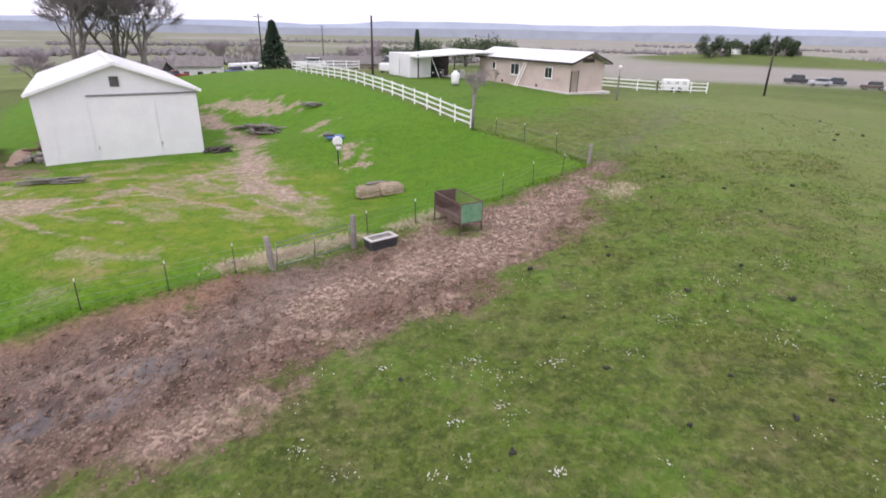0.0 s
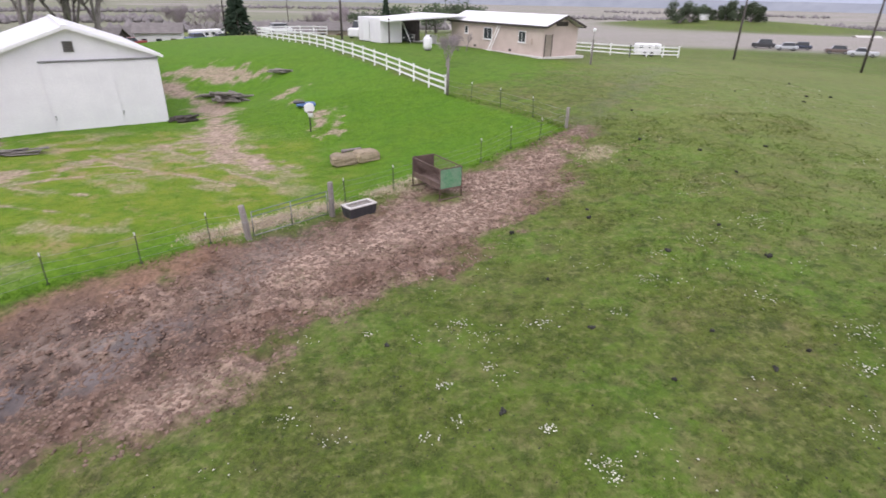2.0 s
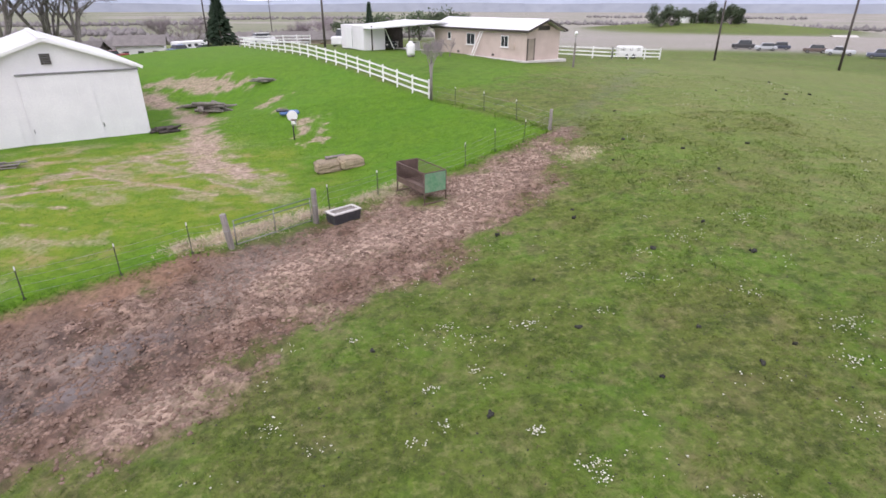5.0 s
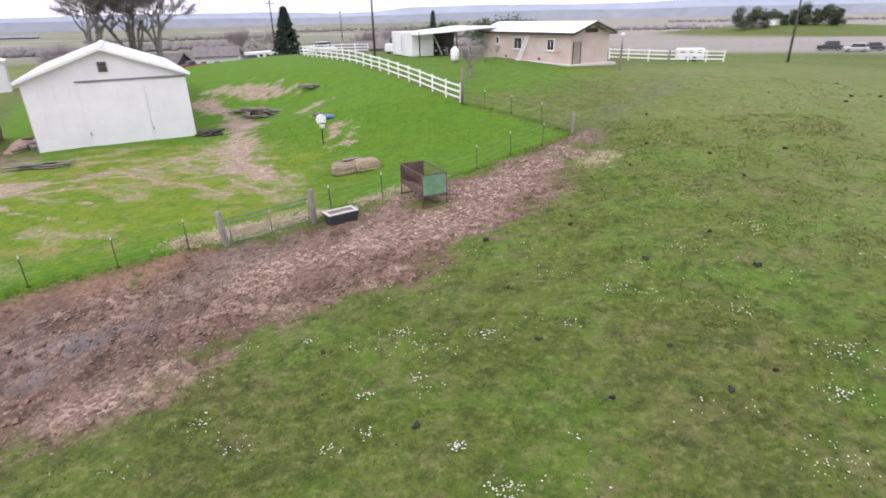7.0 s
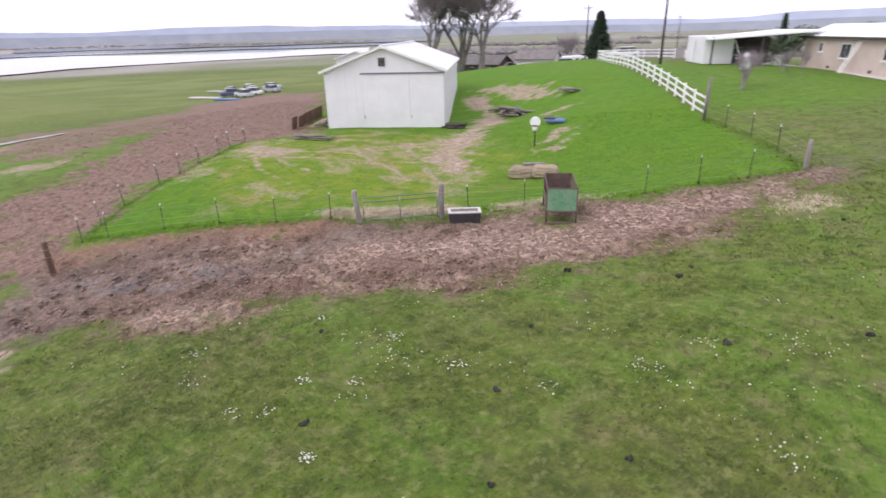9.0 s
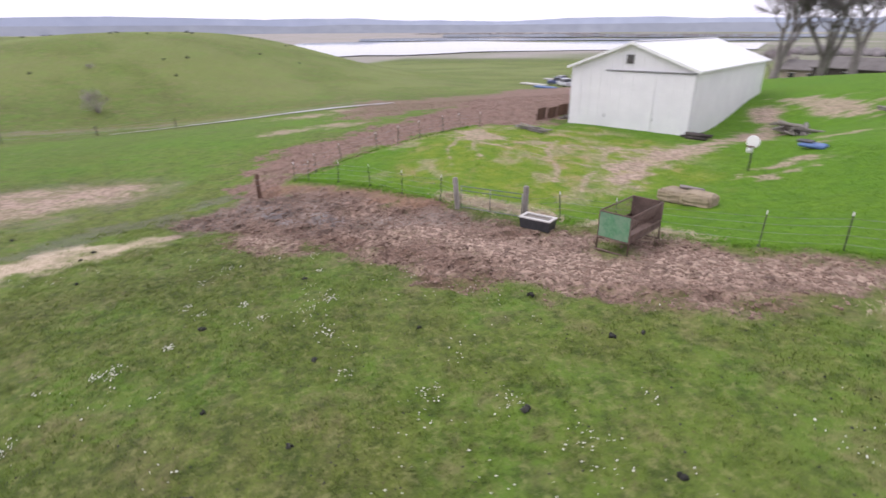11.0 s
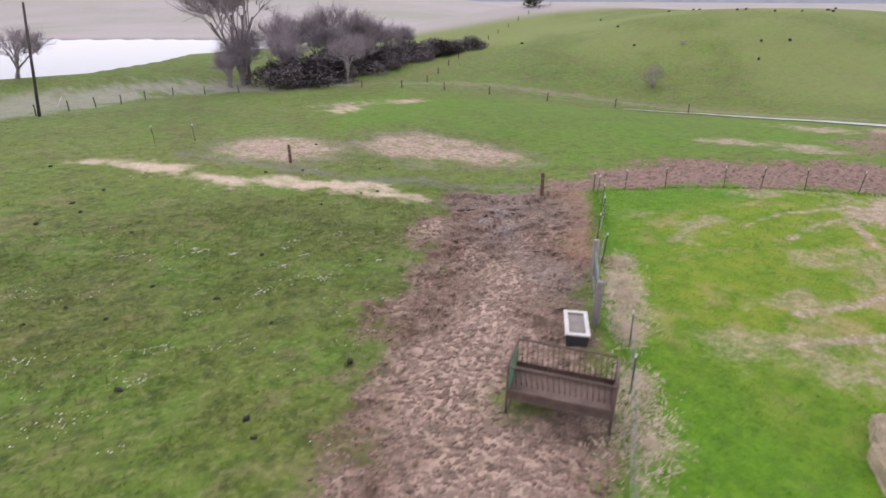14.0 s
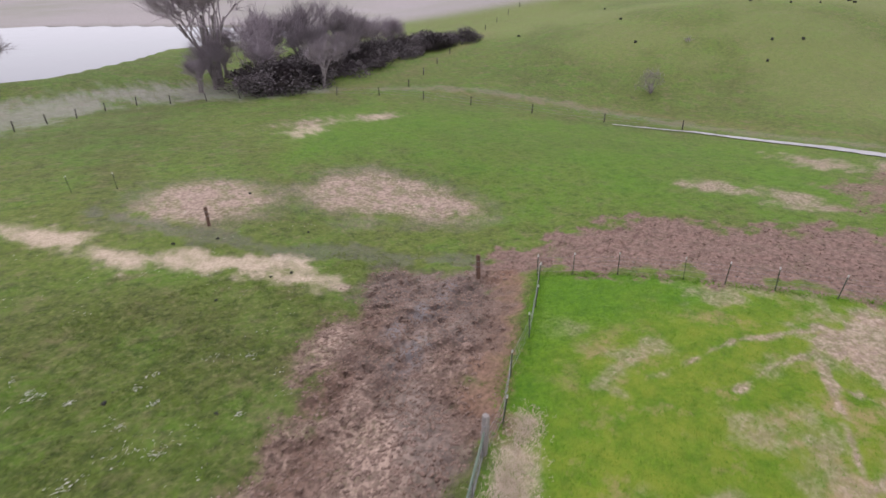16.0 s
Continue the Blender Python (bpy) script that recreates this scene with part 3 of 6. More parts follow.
# ---- mesh building ----
class Shape:
    """Collects plain faces; tubes and boxes are added one by one."""

    def __init__(self):
        self.v, self.f, self.s = [], [], []

    def face(self, pts, soft=False):
        k = len(self.v)
        self.v += [tuple(p) for p in pts]
        self.f.append(tuple(range(k, k + len(pts))))
        self.s.append(soft)
        return self

    def box(self, size, at=(0, 0, 0), turn=None, bevel=0.0):
        hx, hy, hz = (v / 2 for v in size)
        b = min(bevel, hx * 0.6, hy * 0.6, hz * 0.6)
        turn = turn or Matrix.Identity(3)
        if b <= 0:
            pts = [(-hx, -hy, -hz), (hx, -hy, -hz), (hx, hy, -hz), (-hx, hy, -hz), (-hx, -hy, hz), (hx, -hy, hz), (hx, hy, hz), (-hx, hy, hz)]
            fs = [(0, 3, 2, 1), (4, 5, 6, 7), (0, 1, 5, 4), (1, 2, 6, 5), (2, 3, 7, 6), (3, 0, 4, 7)]
        else:
            ring = [(-hx + b, -hy), (hx - b, -hy), (hx, -hy + b), (hx, hy - b), (hx - b, hy), (-hx + b, hy), (-hx, hy - b), (-hx, -hy + b)]
            tight = [(x * (hx - b) / hx, y * (hy - b) / hy) for x, y in ring]
            pts = [(*q, -hz) for q in tight] + [(*q, -hz + b) for q in ring] + [(*q, hz - b) for q in ring] + [(*q, hz) for q in tight]
            fs = [tuple(range(7, -1, -1)), tuple(range(24, 32))]
            for k in range(3):
                fs += [(8 * k + i, 8 * k + (i + 1) % 8, 8 * k + 8 + (i + 1) % 8, 8 * k + 8 + i) for i in range(8)]
        k = len(self.v)
        self.v += [tuple(turn @ Vector(p) + Vector(at)) for p in pts]
        self.f += [tuple(k + i for i in q) for q in fs]
        self.s += [False] * len(fs)
        return self

    def beam(self, p, q, w, h, bevel=0.0):
        """A squared bar from p to q."""
        p, q = Vector(p), Vector(q)
        d = q - p
        return self.box((d.length, w, h), (p + q) / 2, d.to_track_quat("X", "Z").to_matrix(), bevel)

    def tube(self, p, q, r0, r1=None, n=8, caps=True):
        p, q = Vector(p), Vector(q)
        r1 = r0 if r1 is None else r1
        m = (q - p).to_track_quat("Z", "Y").to_matrix()
        k = len(self.v)
        for c, r in ((p, r0), (q, r1)):
            self.v += [tuple(c + m @ Vector((r * math.cos(a), r * math.sin(a), 0))) for a in (math.tau * i / n for i in range(n))]
        self.f += [(k + i, k + (i + 1) % n, k + n + (i + 1) % n, k + n + i) for i in range(n)]
        self.s += [True] * n
        if caps:
            self.f += [tuple(range(k + n - 1, k - 1, -1)), tuple(range(k + n, k + 2 * n))]
            self.s += [False, False]
        return self

    def lathe(self, rings, n=12, at=(0, 0, 0)):
        """Rings of (radius, height), closed by flat ends."""
        k, a = len(self.v), Vector(at)
        for r, z in rings:
            self.v += [(a.x + r * math.cos(math.tau * i / n), a.y + r * math.sin(math.tau * i / n), a.z + z) for i in range(n)]
        for j in range(len(rings) - 1):
            self.f += [(k + j * n + i, k + j * n + (i + 1) % n, k + j * n + n + (i + 1) % n, k + j * n + n + i) for i in range(n)]
            self.s += [True] * n
        e = k + (len(rings) - 1) * n
        self.f += [tuple(range(k + n - 1, k - 1, -1)), tuple(range(e, e + n))]
        self.s += [False, False]
        return self

    def slab(self, pts, thick):
        """A flat outline, thickened downwards."""
        a = [Vector(p) for p in pts]
        lo = [p - Vector((0, 0, thick)) for p in a]
        self.face(a)
        self.face(lo[::-1])
        for i in range(len(a)):
            j = (i + 1) % len(a)
            self.face((a[i], lo[i], lo[j], a[j]))
        return self

    def mesh(self, name, mat):
        me = bpy.data.meshes.new(name)
        me.from_pydata(self.v, [], self.f)
        me.polygons.foreach_set("use_smooth", self.s)
        me.materials.append(mat)
        me.update()
        return me


def part(name, shape, mat, parent, label="", at=None, mesh=None):
    ob = new(name, mesh or shape.mesh(name, mat))
    ob.parent = parent
    if at is not None:
        ob.matrix_basis = at
    return tagged(ob, label)


def thing(name, at, label, category, group="", kind=""):
    ob = new(name)
    ob.empty_display_size = 0.3
    ob.matrix_basis = at
    return tagged(ob, label, category, group, kind)


def single(name, shape, mat, at, label, category, group="", kind=""):
    ob = new(name, shape.mesh(name, mat))
    ob.matrix_basis = at
    return tagged(ob, label, category, group, kind)


rng = random.Random(4)

# ---- ground ----
gx, gy = spread(-22, 11, 0.14, 1.03, 4200), spread(5, 33, 0.14, 1.03, 4200)
X, Y = np.meshgrid(gx, gy)
mud, dirt, straw, lush, dry, red, dark = zones(X, Y)
Z = lay(X, Y) + relief(X, Y, mud, dirt, red, dark)
nx, ny = len(gx), len(gy)
idx = np.arange(nx * ny).reshape(ny, nx)
quads = np.stack([idx[:-1, :-1], idx[:-1, 1:], idx[1:, 1:], idx[1:, :-1]], -1).reshape(-1, 4)
gme = bpy.data.meshes.new("ground")
gme.vertices.add(nx * ny)
gme.vertices.foreach_set("co", np.stack([X, Y, Z], -1).ravel())
gme.loops.add(quads.size)
gme.loops.foreach_set("vertex_index", quads.ravel().astype(np.int32))
gme.polygons.add(len(quads))
gme.polygons.foreach_set("loop_start", (np.arange(len(quads)) * 4).astype(np.int32))
gme.polygons.foreach_set("use_smooth", np.ones(len(quads), bool))
gme.update(calc_edges=True)
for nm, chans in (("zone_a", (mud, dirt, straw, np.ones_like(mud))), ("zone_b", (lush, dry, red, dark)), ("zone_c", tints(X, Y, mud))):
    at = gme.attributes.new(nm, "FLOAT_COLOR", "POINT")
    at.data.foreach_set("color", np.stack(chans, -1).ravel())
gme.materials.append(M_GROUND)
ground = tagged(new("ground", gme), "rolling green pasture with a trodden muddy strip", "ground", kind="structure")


def sheet(name, pts, z, mat, label):
    s = Shape()
    s.slab([(x, y, z) for x, y in pts], 0.3)
    return tagged(single(name, s, mat, pose(0, 0, 0), label, "water"), kind="structure")


sheet("water", [(x * 1.0, y) for x, y in POND], POND_Z, M_POND, "still grey farm pond behind a grassy bank")


# ---- far distance ----
def ridge(name, radius, base, low, high, seed, mat, label):
    """A far range of hills: a long low bank with a wavering crest."""
    s, n = Shape(), 260
    az = np.linspace(0, math.tau, n)
    top = base + low + (high - low) * fbm(np.cos(az) * 9 + 20, np.sin(az) * 9 + 20, 2.2, seed, 4)
    for i in range(n - 1):
        q = []
        for k, r, z in ((i, radius, base - 10), (i + 1, radius, base - 10), (i + 1, radius + 60, top[i + 1]), (i, radius + 60, top[i])):
            q.append((r * math.cos(az[k]), r * math.sin(az[k]), z))
        s.face(q, True)
    return tagged(single(name, s, mat, pose(0, 0, 0), label, "hills"), kind="structure")


# distance haze is painted into the base colours of both ridges
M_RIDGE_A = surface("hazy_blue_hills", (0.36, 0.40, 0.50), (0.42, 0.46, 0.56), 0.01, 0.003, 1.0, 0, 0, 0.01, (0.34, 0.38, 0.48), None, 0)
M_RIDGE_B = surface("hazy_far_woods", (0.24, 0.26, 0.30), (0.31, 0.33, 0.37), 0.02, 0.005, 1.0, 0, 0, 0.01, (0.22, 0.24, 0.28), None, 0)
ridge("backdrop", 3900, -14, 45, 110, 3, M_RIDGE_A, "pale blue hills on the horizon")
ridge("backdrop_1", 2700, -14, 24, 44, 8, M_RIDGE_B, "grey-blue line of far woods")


def arc_water(name, az0, az1, r0, r1, z, seed, label):
    pts, r2 = [], random.Random(seed)
    for k in range(13):
        a = radians(az0 + (az1 - az0) * k / 12)
        pts.append((a, (r0[0] + (r0[1] - r0[0]) * k / 12) * r2.uniform(0.97, 1.04)))
    for k in range(13):
        a = radians(az1 + (az0 - az1) * k / 12)
        pts.append((a, r1 * r2.uniform(0.94, 1.04)))
    s = Shape().slab([(-r * math.sin(a), r * math.cos(a), z) for a, r in pts], 0.6)
    return tagged(single(name, s, M_POND, pose(0, 0, 0), label, "water"), kind="structure")


arc_water("water_1", 46, 90, (620, 395), 880, -12.7, 1, "flooded field far off, reflecting the sky")
arc_water("water_2", 44, 84, (960, 940), 1180, -12.5, 2, "flooded field far off, reflecting the sky")
arc_water("water_3", 40, 76, (1320, 1300), 1900, -12.4, 3, "flooded field far off, reflecting the sky")
CREEK = [(-57.7, -10.5), (-60, -6.6), (-62.6, -2), (-63.6, 4), (-65.2, 11), (-65.6, 18.4), (-65, 27)]
wide = [0.2, 0.3, 0.45, 0.65, 0.9, 0.9, 0.5]
# creek water: the pale sky reflection is painted as base colour
M_CREEK = surface("creek_painted_sky_sheen", (0.36, 0.345, 0.36), (0.52, 0.50, 0.51), 0.8, 0.15, 0.4, 0, 0.1, 0.01, (0.26, 0.245, 0.24), None, 0)
cs, rows_c = Shape(), []
for (p, q), (wa, wb) in zip(zip(CREEK, CREEK[1:]), zip(wide, wide[1:])):
    for k in range(8):
        f = k / 8
        x, y, w = p[0] + (q[0] - p[0]) * f, p[1] + (q[1] - p[1]) * f, (wa + (wb - wa) * f) * rng.uniform(0.75, 1.2)
        rows_c.append([(x + d * w, y, zl(x + d * w, y) + 0.09) for d in (-1, -0.5, 0, 0.5, 1)])
for r0, r1 in zip(rows_c, rows_c[1:]):
    for i in range(4):
        cs.face((r0[i], r0[i + 1], r1[i + 1], r1[i]), True)
tagged(single("water_4", cs, M_CREEK, pose(0, 0, 0), "narrow pale creek along the foot of the hill", "creek"), kind="structure")


# ---- barn ----
def barn(at, wide, deep, eave, rise, label, doors=True):
    b = thing("barn", at, label, "barn")
    over, th = 0.35, 0.12
    mid = wide / 2
    w = Shape()
    w.slab([(0, 0.0, eave), (wide, 0, eave), (wide, 0.16, eave), (0, 0.16, eave)], eave + 0.4)
    w.face([(0, 0, eave), (wide, 0, eave), (mid, 0, eave + rise)]).face([(wide, 0.16, eave), (0, 0.16, eave), (mid, 0.16, eave + rise)])
    fw = part("front_wall", w, M_WHITE, b)
    for k in range(int(wide / 0.92) + 1):
        x = min(0.02 + 0.92 * k, wide - 0.03)
        top = eave + rise * (1 - abs(x - mid) / mid) - 0.05
        part("rib", Shape().box((0.035, 0.03, top + 0.3), (x, -0.012, top / 2 - 0.15)), M_WHITE, fw)
    w = Shape()
    w.slab([(0, deep - 0.16, eave), (wide, deep - 0.16, eave), (wide, deep, eave), (0, deep, eave)], eave + 0.4)
    w.face([(wide, deep, eave), (0, deep, eave), (mid, deep, eave + rise)]).face([(0, deep - 0.16, eave), (wide, deep - 0.16, eave), (mid, deep - 0.16, eave + rise)])
    part("back_wall", w, M_WHITE, b)
    for x0 in (0, wide - 0.16):
        w = Shape().slab([(x0, 0.17, eave), (x0 + 0.16, 0.17, eave), (x0 + 0.16, deep - 0.17, eave), (x0, deep - 0.17, eave)], eave + 0.4)
        sw = part("side_wall", w, M_WHITE, b)
        rib = Shape().box((0.03, 0.035, eave + 0.3), (x0 - 0.012 if x0 == 0 else x0 + 0.172, 0.4, eave / 2 - 0.15)).mesh("rib", M_WHITE)
        for k in range(int(deep / 0.92)):
            part("rib", None, None, sw, at=pose(0, 0.92 * k, 0), mesh=rib)
    for sgn in (-1, 1):
        r = Shape()
        ex = mid + sgn * (mid + over)
        ez = eave + 0.03 - rise * over / mid
        top = eave + 0.03 + rise
        r.slab([(mid, -over, top + th), (ex, -over, ez + th), (ex, deep + over, ez + th), (mid, deep + over, top + th)][:: sgn * -1], th)
        rf = part("roof", r, M_ROOFW, b, "white ribbed metal roof")
        rib = Shape().beam((mid, -over + 0.15, top + th + 0.012), (ex, -over + 0.15, ez + th + 0.012), 0.045, 0.03).mesh("rib", M_ROOFW)
        for k in range(int((deep + 2 * over) / 0.6)):
            part("rib", None, None, rf, at=pose(0, 0.6 * k, 0), mesh=rib)
        t = Shape().beam((mid, -over - 0.012, top + th - 0.09), (ex, -over - 0.012, ez + th - 0.09), 0.03, 0.2)
        part("rake_trim", t, M_VINYL, b)
    part("ridge_cap", Shape().beam((mid, -over, eave + rise + th + 0.05), (mid, deep + over, eave + rise + th + 0.05), 0.4, 0.05, 0.02), M_ROOFW, b)
    if not doors:
        return b
    rail = Shape().box((7.5, 0.14, 0.12), (wide - 3.7, -0.13, 4.86), None, 0.02)
    part("door_track", rail, M_STEEL, b)
    for k, (x0, dw, yy) in enumerate(((wide - 7.4, 4.3, -0.1), (wide - 3.15, 3.1, -0.075))):
        d = part("sliding_door", Shape().box((dw, 0.05, 4.7), (x0 + dw / 2, yy, 2.42), None, 0.01), M_WHITE, b)
        for xx in (x0 + 0.04, x0 + dw - 0.04):
            part("stile", Shape().box((0.07, 0.03, 4.7), (xx, yy - 0.035, 2.42)), M_WHITE, d)
        for i in range(1, int(dw / 0.92) + 1):
            part("rib", Shape().box((0.025, 0.02, 4.6), (x0 + 0.92 * i - 0.4, yy - 0.033, 2.42)), M_ROOFW, d)
        part("handle", Shape().box((0.05, 0.06, 0.3), (x0 + 0.16, yy - 0.06, 1.1), None, 0.01), M_STEEL, d, "grey steel door handle")
    v = part("vent", Shape().box((0.62, 0.06, 0.72), (mid - 0.1, -0.04, eave + 0.75), None, 0.01), M_STEEL, b, "grey louvred gable vent")
    for i in range(6):
        part("slat", Shape().box((0.54, 0.05, 0.06), (mid - 0.1, -0.085, eave + 0.48 + 0.11 * i), Matrix.Rotation(0.6, 3, "X")), M_SHADE, v)
    return b


BARN_AT = pose(-29.75, 36.95, -1.28, 0, 0, 35.0)
barn(BARN_AT, 10.75, 21, 5.05, 1.95, "large white sheet-metal barn with closed sliding doors")
lean = barn(pose(-101, 98, -5.1, 0, 0, 40), 10, 9, 6.2, 1.6, "small white shed behind the barn", False)
lean.name = "shed"
tagged(lean, category="shed")

# ---- house ----
M_TAN = surface("tan_siding", (0.34, 0.29, 0.24), (0.42, 0.36, 0.30), 8, 0.5, 0.8, 0, 0.2, 0.004)
HOUSE_Z = 2.78


def window(parent, at, w, h, bars=1):
    win = part("window", Shape().box((0.07, w, h), (0, 0, 0)), M_GLASS, parent, at=at)
    for yy in (-w / 2, w / 2):
        part("window_frame", Shape().box((0.1, 0.07, h + 0.12), (0, yy, 0), None, 0.01), M_VINYL, win)
    for zz in (-h / 2, h / 2):
        part("window_frame", Shape().box((0.1, w, 0.07), (0, 0, zz), None, 0.01), M_VINYL, win)
    for k in range(bars):
        part("mullion", Shape().box((0.09, 0.045, h), (0, -w / 2 + w * (k + 1) / (bars + 1), 0)), M_VINYL, win)
    part("window_sill", Shape().box((0.2, w + 0.2, 0.06), (-0.04, 0, -h / 2 - 0.07), None, 0.01), M_VINYL, win)
    return win


def house():
    L, Wd, H, rise = 16.6, 4.6, 2.75, 0.95
    h = thing("house", pose(10.75, 57.3, HOUSE_Z, 0, 0, 32), "long beige stucco house with a low white roof", "house")
    part("foundation", Shape().box((Wd + 1.3, L + 1.0, 0.5), (Wd / 2 + 0.1, L / 2, -0.2), None, 0.03), M_CONC, h, "pale concrete slab edge")
    for x in (0.1, Wd - 0.1):
        part("wall", Shape().box((0.2, L, H), (x, L / 2, H / 2 + 0.05)), M_STUCCO, h)
    for y in (0.1, L - 0.1):
        s = Shape().box((Wd - 0.41, 0.2, H), (Wd / 2, y, H / 2 + 0.05))
        for yy in (y - 0.1, y + 0.1):
            s.face([(0.2, yy, H + 0.05), (Wd - 0.2, yy, H + 0.05), (Wd / 2, yy, H + rise)])
        part("wall", s, M_STUCCO, h)
    for sg in (-1, 1):
        ex = Wd / 2 + sg * (Wd / 2 + 0.4)
        top, ez = H + rise + 0.1, H + 0.1 - rise * 0.4 / (Wd / 2) * 0.4
        r = Shape().slab([(Wd / 2, -0.7, top + 0.14), (ex, -0.7, ez + 0.14), (ex, L + 0.4, ez + 0.14), (Wd / 2, L + 0.4, top + 0.14)][:: -sg], 0.14)
        rf = part("roof", r, M_ROOFW, h, "white metal roof")
        rib = Shape().beam((Wd / 2, -0.5, top + 0.155), (ex, -0.5, ez + 0.155), 0.05, 0.03).mesh("rib", M_ROOFW)
        for k in range(28):
            part("rib", None, None, rf, at=pose(0, 0.62 * k, 0), mesh=rib)
        part("fascia", Shape().beam((ex + sg * 0.02, -0.7, ez + 0.03), (ex + sg * 0.02, L + 0.4, ez + 0.03), 0.03, 0.22), M_SHADE, h)
        part("fascia", Shape().beam((Wd / 2, -0.72, top + 0.02), (ex, -0.72, ez + 0.02), 0.04, 0.2), M_SHADE, h, "dark gable board")
    part("gable_vent", Shape().box((1.5, 0.08, 0.4), (Wd / 2, -0.04, H + 0.35)), M_SHADE, h)
    window(h, pose(-0.02, 9.2, 1.75), 1.5, 1.15, 1)
    window(h, pose(-0.02, 3.3, 1.75), 1.1, 1.05, 1)
    window(h, pose(-0.02, 13.4, 1.95), 0.6, 0.75, 0)
    d = part("door", Shape().box((0.85, 0.08, 2.05), (0.62, -0.03, 1.08), None, 0.01), M_TAN, h, "plain tan door")
    for x in (0.16, 1.08):
        part("door_frame", Shape().box((0.08, 0.1, 2.1), (x, -0.035, 1.09)), M_SHADE, h, "dark door frame")
    part("door_handle", Shape().box((0.05, 0.1, 0.05), (0.95, -0.1, 1.05), None, 0.01), M_STEEL, d)
    part("meter_box", Shape().box((0.16, 0.4, 0.55), (-0.06, 1.9, 1.35), None, 0.01), M_STUCCO, h)
    for y in (5.2, 11.6):
        part("crawl_vent", Shape().box((0.04, 0.4, 0.22), (-0.01, y, 0.3)), M_SHADE, h)
    # the open patio cover on posts, out from the far end
    r = Shape().slab([(0.4, L - 2.6, H + 0.75), (0.4, L + 8, H + 0.75), (-8.9, L + 6.6, H + 0.1), (-8.9, L - 0.2, H + 0.1)], 0.16)
    part("patio_roof", r, M_ROOFW, h, "white patio cover")
    for x, y in ((-8.6, L + 0.1), (-8.6, L + 6.3), (-4.4, L - 1.2), (-4.4, L + 7)):
        part("post", Shape().box((0.14, 0.14, H + 0.25), (x, y, (H + 0.25) / 2), None, 0.01), M_SHADE, h)
    part("patio_wall", Shape().box((8.0, 0.15, H), (-4.4, L + 7.2, H / 2)), M_SHADE, h, "dark timber back wall of the patio")
    part("patio_slab", Shape().box((9.4, 9.2, 0.3), (-4.4, L + 3.2, -0.12), None, 0.02), M_CONC, h)
    return h


house()
HM = pose(10.75, 57.3, HOUSE_Z, 0, 0, 32)


def in_house(x, y, z=0.0, turn=0):
    return HM @ pose(x, y, z, 0, 0, turn)


ladder = thing("ladder", in_house(-1.05, 7.3, -0.03), "white ladder leaning on the house wall", "ladder")
for yy in (0, 0.45):
    part("side_rail", Shape().beam((-0.1, yy, 0.0), (0.98, yy - 0.5, 2.95), 0.05, 0.09), M_VINYL, ladder)
for k in range(9):
    f = (k + 0.7) / 10
    part("rung", Shape().tube((-0.1 + 1.08 * f, -0.5 * f, 2.95 * f), (-0.1 + 1.08 * f, 0.45 - 0.5 * f, 2.95 * f), 0.02, n=6), M_VINYL, ladder)
for x, y, sx, sz, mt, nm, lb in ((-3.0, 21.5, 0.9, 0.9, M_CONC, "crate", "pale crate under the patio cover"), (-6.6, 22.6, 1.1, 0.8, M_BLUE, "tote", "blue plastic tote under the patio cover"), (-1.6, 18.4, 0.8, 1.0, M_VINYL, "cooler", "white cooler beside the house wall")):
    single(nm, Shape().box((sx, sx * 0.7, sz), (0, 0, sz / 2), None, 0.04).box((sx + 0.06, sx * 0.7 + 0.06, 0.07), (0, 0, sz + 0.03), None, 0.02), mt, in_house(x, y, 0.03), lb, nm)

# ---- shed container, tank, posts by the house ----
cont = thing("storage_container", pose(-6.5, 68.0, zl(-6.5, 68.0) - 0.02, 0, 0, 32), "white box container used as a shed", "container")
part("body", Shape().box((2.9, 6.1, 2.75), (1.45, 3.05, 1.38), None, 0.04), M_WHITE, cont)
for k in range(19):
    part("corrugation", Shape().box((0.04, 0.12, 2.5), (-0.015, 0.3 + 0.305 * k, 1.38)), M_WHITE, cont)
for k in range(8):
    part("corrugation", Shape().box((0.12, 0.04, 2.5), (0.35 + 0.305 * k, -0.015, 1.38)), M_WHITE, cont)
dd = part("door", Shape().box((0.05, 2.0, 2.3), (-0.05, 3.6, 1.25), None, 0.01), M_ROOFW, cont)
part("latch", Shape().tube((-0.1, 2.75, 0.3), (-0.1, 2.75, 2.3), 0.025, n=6), M_STEEL, dd)
part("prop", Shape().beam((2.95, -0.02, 2.3), (3.8, -0.5, 0.02), 0.06, 0.1), M_VINYL, cont, "white leaning plank")

tank = thing("propane_tank", pose(-0.85, 60.6, zl(-0.85, 60.6)), "small upright white tank standing on the lawn", "tank")
part("shell", Shape().lathe([(0.30, 0.12), (0.42, 0.2), (0.45, 0.4), (0.45, 1.1), (0.38, 1.28), (0.2, 1.38)], 16), M_VINYL, tank)
part("collar", Shape().lathe([(0.2, 1.3), (0.2, 1.52)], 12), M_VINYL, tank)
part("foot_ring", Shape().lathe([(0.36, 0), (0.36, 0.14)], 16), M_STEEL, tank)

lp = thing("yard_post", pose(14.7, 53.6, zl(14.7, 53.6)), "grey yard post with a small white lamp", "post")
part("post", Shape().box((0.16, 0.16, 2.2), (0, 0, 1.1), None, 0.02), M_WOOD, lp)
part("arm", Shape().tube((0, 0, 2.1), (0, 0, 2.95), 0.03, n=6), M_STEEL, lp)
part("lamp", Shape().lathe([(0.1, 2.85), (0.16, 2.95), (0.16, 3.12), (0.06, 3.2)], 10), M_VINYL, lp, "white lamp globe")


